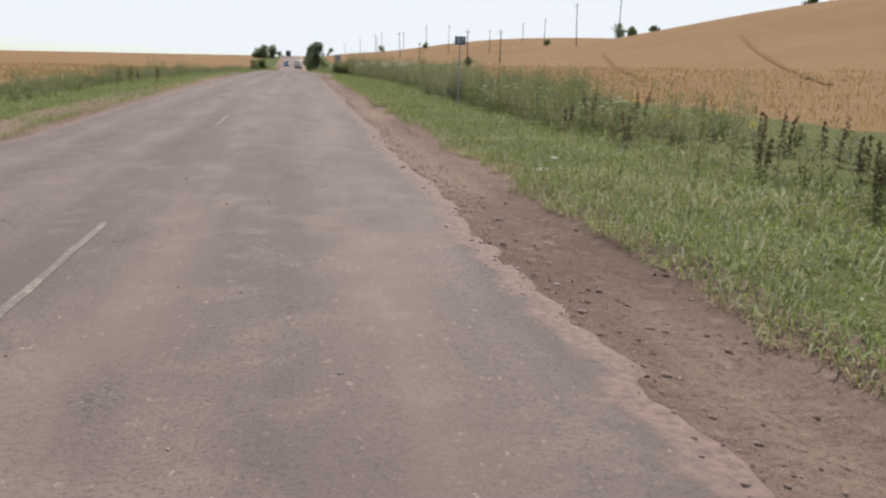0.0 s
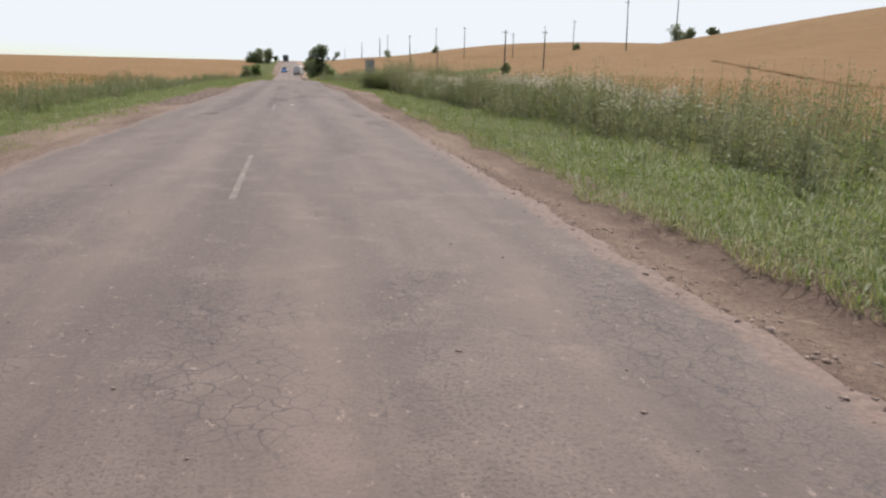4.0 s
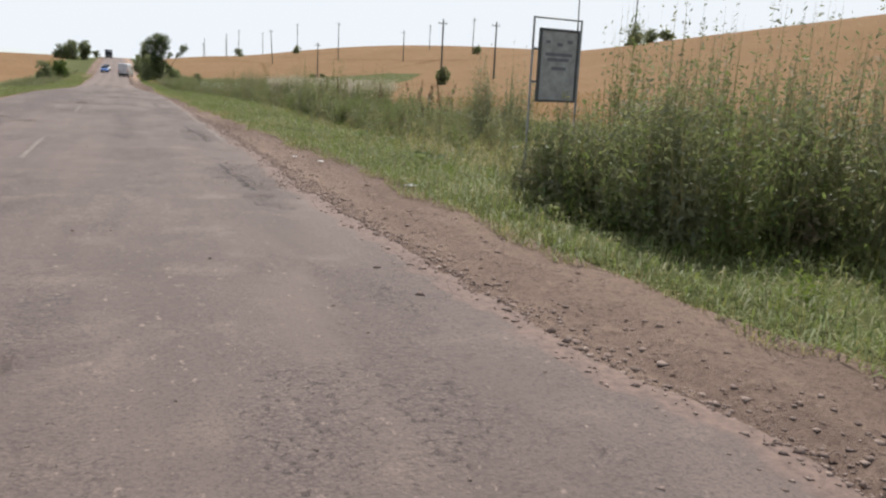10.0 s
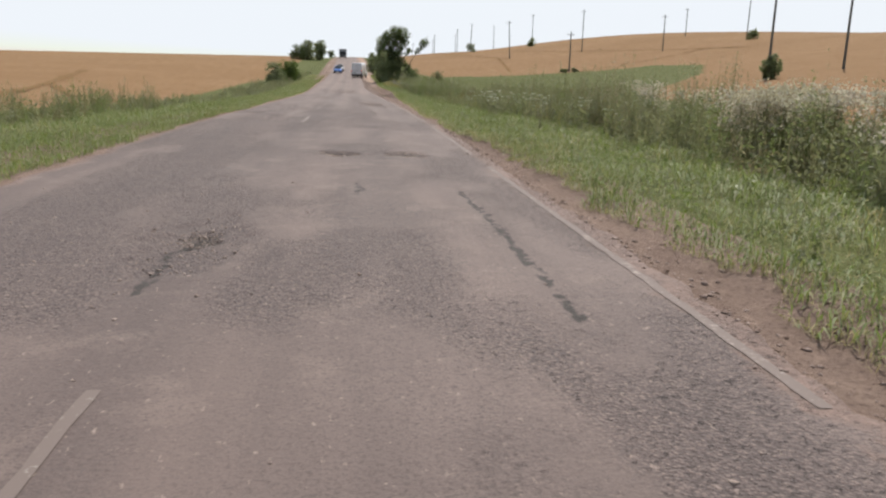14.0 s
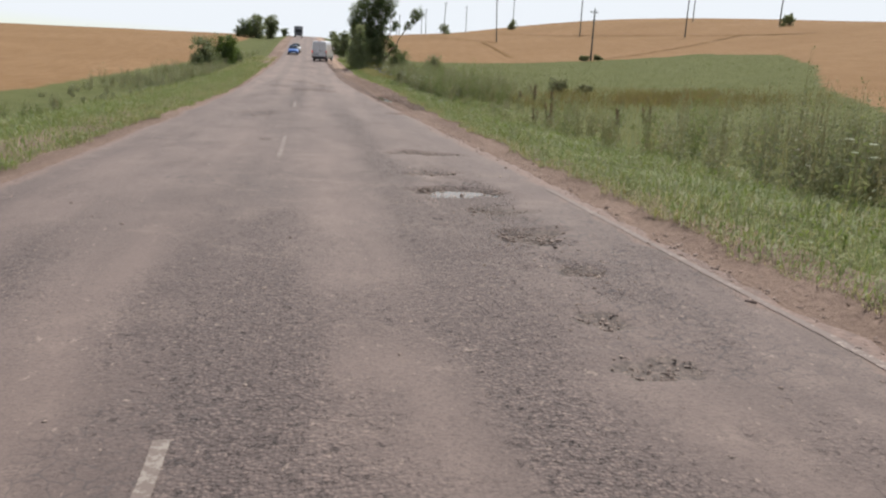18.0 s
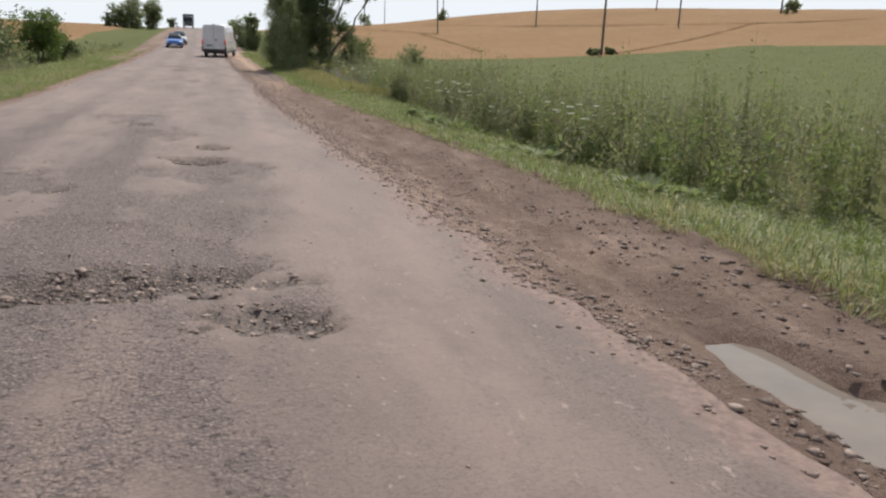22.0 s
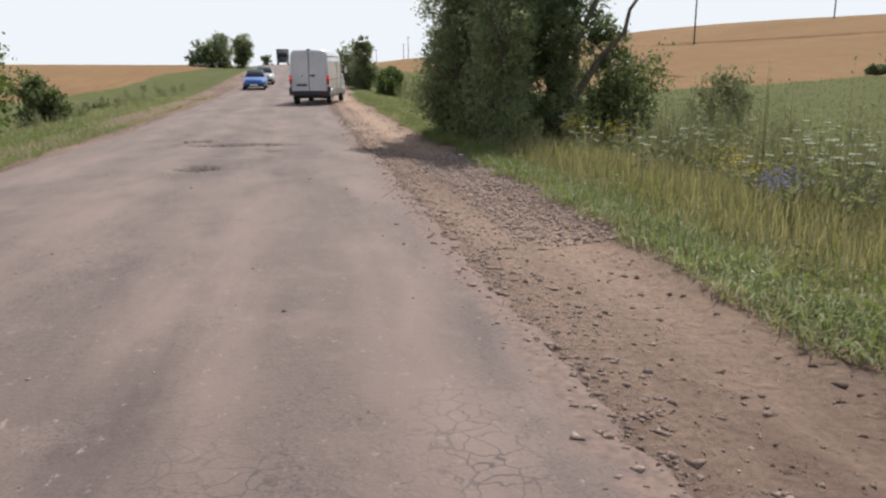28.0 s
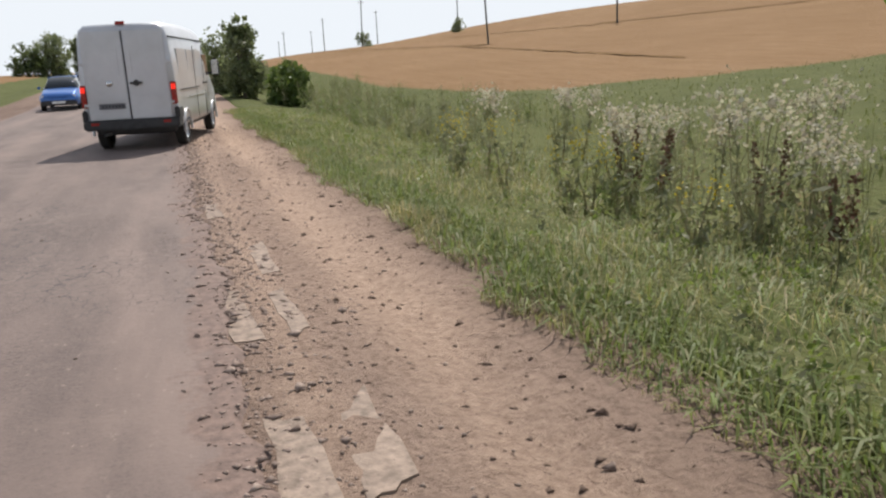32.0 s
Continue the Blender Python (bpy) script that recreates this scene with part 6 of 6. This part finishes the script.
def build_van(m):
    root = tagged(new("van"), "silver-white high-roofed panel van with lit tail lamps on the road", "van")
    W = 0.965
    rr = [ring(0.0, W, W, 0.90, 0.50, 1.25, 2.30, 2.58), ring(0.06, W + 0.01, W + 0.01, 0.915, 0.46, 1.25, 2.34, 2.64), ring(0.5, W + 0.012, W + 0.015, 0.925, 0.44, 1.25, 2.36, 2.67), ring(2.6, W + 0.012, W + 0.018, 0.93, 0.44, 1.25, 2.37, 2.69),
          ring(4.2, W + 0.012, W + 0.018, 0.92, 0.44, 1.25, 2.34, 2.64), ring(4.7, W + 0.01, W + 0.015, 0.86, 0.44, 1.25, 2.2, 2.50), ring(5.3, W, W, 0.80, 0.44, 1.22, 1.75, 2.02), ring(5.75, W - 0.02, W - 0.03, 0.80, 0.44, 1.05, 1.30, 1.42), ring(6.3, W - 0.1, W - 0.12, 0.75, 0.44, 0.85, 1.0, 1.08), ring(6.5, W - 0.22, W - 0.25, 0.62, 0.46, 0.7, 0.85, 0.92)]
    body = part("body", loft(rr), M_VAN, root)
    # rear doors: two leaves with pressed panels, seam between them
    for s in (-1, 1):
        x0, x1 = sorted((s * 0.012, s * 0.845))
        door = part("rear_door", boxed(x0, x1, -0.035, 0.01, 0.68, 2.50, 0.02), M_VAN, root, "white rear door leaf with pressed panels")
        x0, x1 = sorted((s * 0.14, s * 0.74))
        for z0, z1 in ((1.62, 2.12),):
            for a in ((x0, x1, z1, z1 + 0.016), (x0, x1, z0 - 0.016, z0), (x0 - 0.016, x0, z0 - 0.016, z1 + 0.016), (x1, x1 + 0.016, z0 - 0.016, z1 + 0.016)):
                part("pressed_edge", boxed(a[0], a[1], -0.046, -0.03, a[2], a[3], 0.005), M_VAN, door)
        part("crease", boxed(*sorted((s * 0.10, s * 0.80)), -0.048, -0.03, 1.135, 1.16, 0.006), M_VAN, door)
        for z in (1.0, 1.85):
            part("hinge", boxed(*sorted((s * 0.80, s * 0.925)), -0.05, 0.03, z - 0.025, z + 0.025, 0.008), M_VAN, door, "small painted door hinge")
        lamp = part("tail_lamp", boxed(*sorted((s * 0.865, s * 0.975)), -0.03, 0.09, 0.95, 1.42, 0.012), M_REDDARK, root, "tall red tail lamp")
        part("brake_light", boxed(*sorted((s * 0.875, s * 0.968)), -0.036, 0.0, 1.25, 1.38, 0.008), M_REDLAMP, lamp, "glowing red brake light")
        part("reflector", boxed(*sorted((s * 0.66, s * 0.82)), -0.125, -0.10, 0.575, 0.635), M_REDDARK, root)
    part("seam", boxed(-0.012, 0.012, -0.03, 0.0, 0.68, 2.5), M_SEAM, root, "dark gap between the rear doors")
    handle = part("handle", boxed(0.05, 0.32, -0.085, -0.035, 1.40, 1.45, 0.015), M_PLASTIC, root, "black door handle")
    part("lock", boxed(0.14, 0.24, -0.075, -0.03, 1.36, 1.49, 0.02), M_PLASTIC, handle)
    V, F = tube([(-0.36, -0.03, 1.43), (-0.36, -0.055, 1.43), (-0.36, -0.056, 1.43)], [0.065, 0.06, 0.001], 20)
    part("emblem", mesh_from("emblem", V, F, M_CHROME), M_CHROME, root, "round grey emblem disc")
    part("plate_trim", boxed(-0.72, -0.02, -0.06, -0.035, 1.06, 1.10, 0.006), M_VAN, root)
    plate_ = part("number_plate", boxed(-0.63, -0.09, -0.055, -0.035, 0.90, 1.02, 0.004), M_PRINT, root, "dirty number plate")
    for k in range(7):
        part("plate_bar", boxed(-0.57 + 0.068 * k, -0.53 + 0.068 * k, -0.058, -0.054, 0.925, 0.995), M_SEAM, plate_)
    part("rear_bumper", boxed(-0.99, 0.99, -0.12, 0.35, 0.46, 0.68, 0.04), M_PLASTIC, root, "black plastic rear bumper")
    for s in (-1, 1):
        part("bumper_corner", boxed(*sorted((s * 0.90, s * 1.0)), -0.06, 0.42, 0.62, 0.90, 0.03), M_PLASTIC, root)
        for y in (0.95, 4.95):
            wheel(root, s * 0.83, y, 0.345, 0.215, s)
            arch(root, s * 0.975, y, 0.43, s, M_VAN)
            part("wheel_well", boxed(*sorted((s * 0.6, s * 0.984)), y - 0.40, y + 0.40, 0.40, 0.72, 0.12), M_SEAM, root)
        # side windows (blanked panels) and door seams
        for y0, y1 in ((0.55, 1.65), (1.75, 2.75), (2.85, 3.75)):
            part("side_panel", boxed(*sorted((s * 0.925, s * 0.972)), y0, y1, 1.50, 2.12, 0.02), M_VAN, root, "blanked side window panel")
        part("side_window", boxed(*sorted((s * 0.90, s * 0.958)), 3.95, 4.75, 1.45, 2.02, 0.02), M_GLASS, root, "dark cab side window")
        part("rub_strip", boxed(*sorted((s * 0.975, s * 0.995)), 1.45, 4.45, 1.03, 1.07, 0.006), M_VAN, root)
        part("slide_rail", boxed(*sorted((s * 0.978, s * 0.996)), 0.4, 3.0, 1.215, 1.24, 0.004), M_SEAM, root)
        part("door_seam", boxed(*sorted((s * 0.975, s * 0.986)), 3.84, 3.853, 0.5, 2.2), M_SEAM, root)
        part("door_seam", boxed(*sorted((s * 0.975, s * 0.986)), 2.54, 2.553, 0.5, 2.2), M_SEAM, root)
        part("door_handle", boxed(*sorted((s * 0.98, s * 1.01)), 4.0, 4.18, 1.28, 1.33, 0.01), M_PLASTIC, root)
        part("door_handle", boxed(*sorted((s * 0.98, s * 1.01)), 3.55, 3.73, 1.28, 1.33, 0.01), M_PLASTIC, root)
        mir = part("wing_mirror", boxed(*sorted((s * 1.06, s * 1.27)), 4.72, 4.86, 1.46, 1.92, 0.05), M_PLASTIC, root, "tall black wing mirror")
        part("mirror_glass", boxed(*sorted((s * 1.08, s * 1.25)), 4.70, 4.73, 1.50, 1.88, 0.01), M_CHROME, mir)
        part("mirror_arm", boxed(*sorted((s * 0.9, s * 1.1)), 4.78, 4.84, 1.5, 1.56, 0.01), M_PLASTIC, mir)
        part("roof_gutter", boxed(*sorted((s * 0.905, s * 0.945)), 0.05, 4.5, 2.335, 2.365, 0.008), M_SEAM, root)
    part("windscreen", loft([ring(4.74, 0.82, 0.82, 0.78, 2.05, 2.2, 2.38, 2.46, 0.05), ring(5.62, 0.78, 0.78, 0.74, 1.35, 1.42, 1.5, 1.56, 0.05)]), M_GLASS, root)
    part("high_brake_light", boxed(-0.09, 0.09, -0.02, 0.08, 2.62, 2.69, 0.012), M_REDDARK, root, "small red roof light")
    part("exhaust", mesh_from("exhaust", *tube([(-0.55, 0.3, 0.36), (-0.6, -0.05, 0.36)], [0.03, 0.03], 10), M_STEEL, True), M_STEEL, root)
    part("rear_axle", mesh_from("rear_axle", *tube([(-0.75, 0.95, 0.34), (0.75, 0.95, 0.34)], [0.06, 0.06], 10), M_PLASTIC, True), M_PLASTIC, root)
    part("underbody", boxed(-0.8, 0.8, 0.3, 6.2, 0.34, 0.5, 0.02), M_PLASTIC, root)
    root.matrix_basis = m
    return root


def ground_pose(x, y, turn):
    s = math.degrees(math.atan((float(road_z(y + 3)) - float(road_z(y - 3))) / 6))
    return pose(x, y, float(road_top(np.array(x), np.array(y))) - 0.008, s if abs(turn) < 90 else -s, 0, turn)


build_van(ground_pose(2.05, 226.9, -11.0))


def build_car(m, paint, label):
    """A saloon facing +y, 4.3 m long."""
    root = tagged(new("car"), label, "car", "oncoming cars")
    W = 0.83
    part("body", loft([ring(0, W - 0.12, W - 0.1, 0.66, 0.38, 0.62, 0.80, 0.86, 0.05), ring(0.12, W - 0.02, W, 0.70, 0.26, 0.62, 0.90, 0.96, 0.05), ring(1.0, W, W + 0.02, 0.74, 0.22, 0.62, 0.93, 0.99, 0.05), ring(3.0, W, W + 0.02, 0.72, 0.22, 0.62, 0.90, 0.96, 0.05), ring(3.9, W - 0.04, W - 0.02, 0.68, 0.24, 0.58, 0.76, 0.82, 0.05), ring(4.3, W - 0.16, W - 0.14, 0.58, 0.36, 0.52, 0.62, 0.68, 0.05)]), paint, root)
    part("cabin", loft([ring(0.75, 0.70, 0.70, 0.62, 0.9, 0.95, 1.0, 1.03, 0.05), ring(1.3, 0.72, 0.71, 0.56, 0.9, 1.0, 1.34, 1.42, 0.06), ring(2.3, 0.72, 0.71, 0.56, 0.9, 1.0, 1.34, 1.43, 0.06), ring(3.05, 0.71, 0.70, 0.62, 0.88, 0.92, 0.96, 0.99, 0.05)]), M_GLASS, root, "dark glazed cabin")
    part("roof", loft([ring(1.25, 0.57, 0.57, 0.54, 1.345, 1.37, 1.40, 1.44, 0.04), ring(2.25, 0.57, 0.57, 0.54, 1.345, 1.37, 1.41, 1.455, 0.04)]), paint, root)
    for s in (-1, 1):
        for y in (0.85, 3.4):
            wheel(root, s * 0.74, y, 0.3, 0.18, s)
        part("headlamp", boxed(*sorted((s * 0.38, s * 0.68)), 4.02, 4.25, 0.56, 0.70, 0.03), M_HEAD, root)
        part("wing_mirror", boxed(*sorted((s * 0.84, s * 0.98)), 2.75, 2.87, 0.92, 1.04, 0.03), paint, root)
    part("grille", boxed(-0.36, 0.36, 4.2, 4.30, 0.54, 0.62, 0.01), M_PLASTIC, root)
    part("front_bumper", boxed(-0.72, 0.72, 4.1, 4.36, 0.26, 0.46, 0.04), M_PLASTIC, root)
    part("number_plate", boxed(-0.26, 0.26, 4.36, 4.37, 0.34, 0.44), M_SIGNWHITE, root)
    root.matrix_basis = m
    return root


build_car(ground_pose(-1.75, 251.0, 180), M_BLUECAR, "blue saloon car driving on the far side of the road")
build_car(ground_pose(-1.45, 259.5, 180), M_SILVERCAR, "silver saloon car following behind on the road")


def build_truck(m):
    root = tagged(new("truck"), "dark boxy truck far up the road", "truck")
    part("cab", loft([ring(0, 1.1, 1.12, 1.05, 0.6, 1.4, 2.3, 2.7), ring(1.6, 1.1, 1.12, 1.02, 0.6, 1.4, 2.2, 2.6), ring(1.75, 1.05, 1.06, 0.95, 0.6, 1.4, 1.9, 2.3)]), M_TRUCK, root)
    part("windscreen", boxed(-0.95, 0.95, 1.70, 1.80, 1.5, 2.2, 0.03), M_GLASS, root)
    part("cargo_box", boxed(-1.2, 1.2, -4.5, -0.1, 0.9, 3.1, 0.04), M_TRUCK, root)
    part("bumper", boxed(-1.1, 1.1, 1.7, 1.9, 0.45, 0.75, 0.03), M_PLASTIC, root)
    for s in (-1, 1):
        for y in (-3.2, 0.9):
            wheel(root, s * 1.0, y, 0.45, 0.26, s)
        part("headlamp", boxed(*sorted((s * 0.7, s * 1.0)), 1.78, 1.84, 0.82, 0.98, 0.02), M_HEAD, root)
    root.matrix_basis = m


build_truck(ground_pose(-1.9, 352, 180))
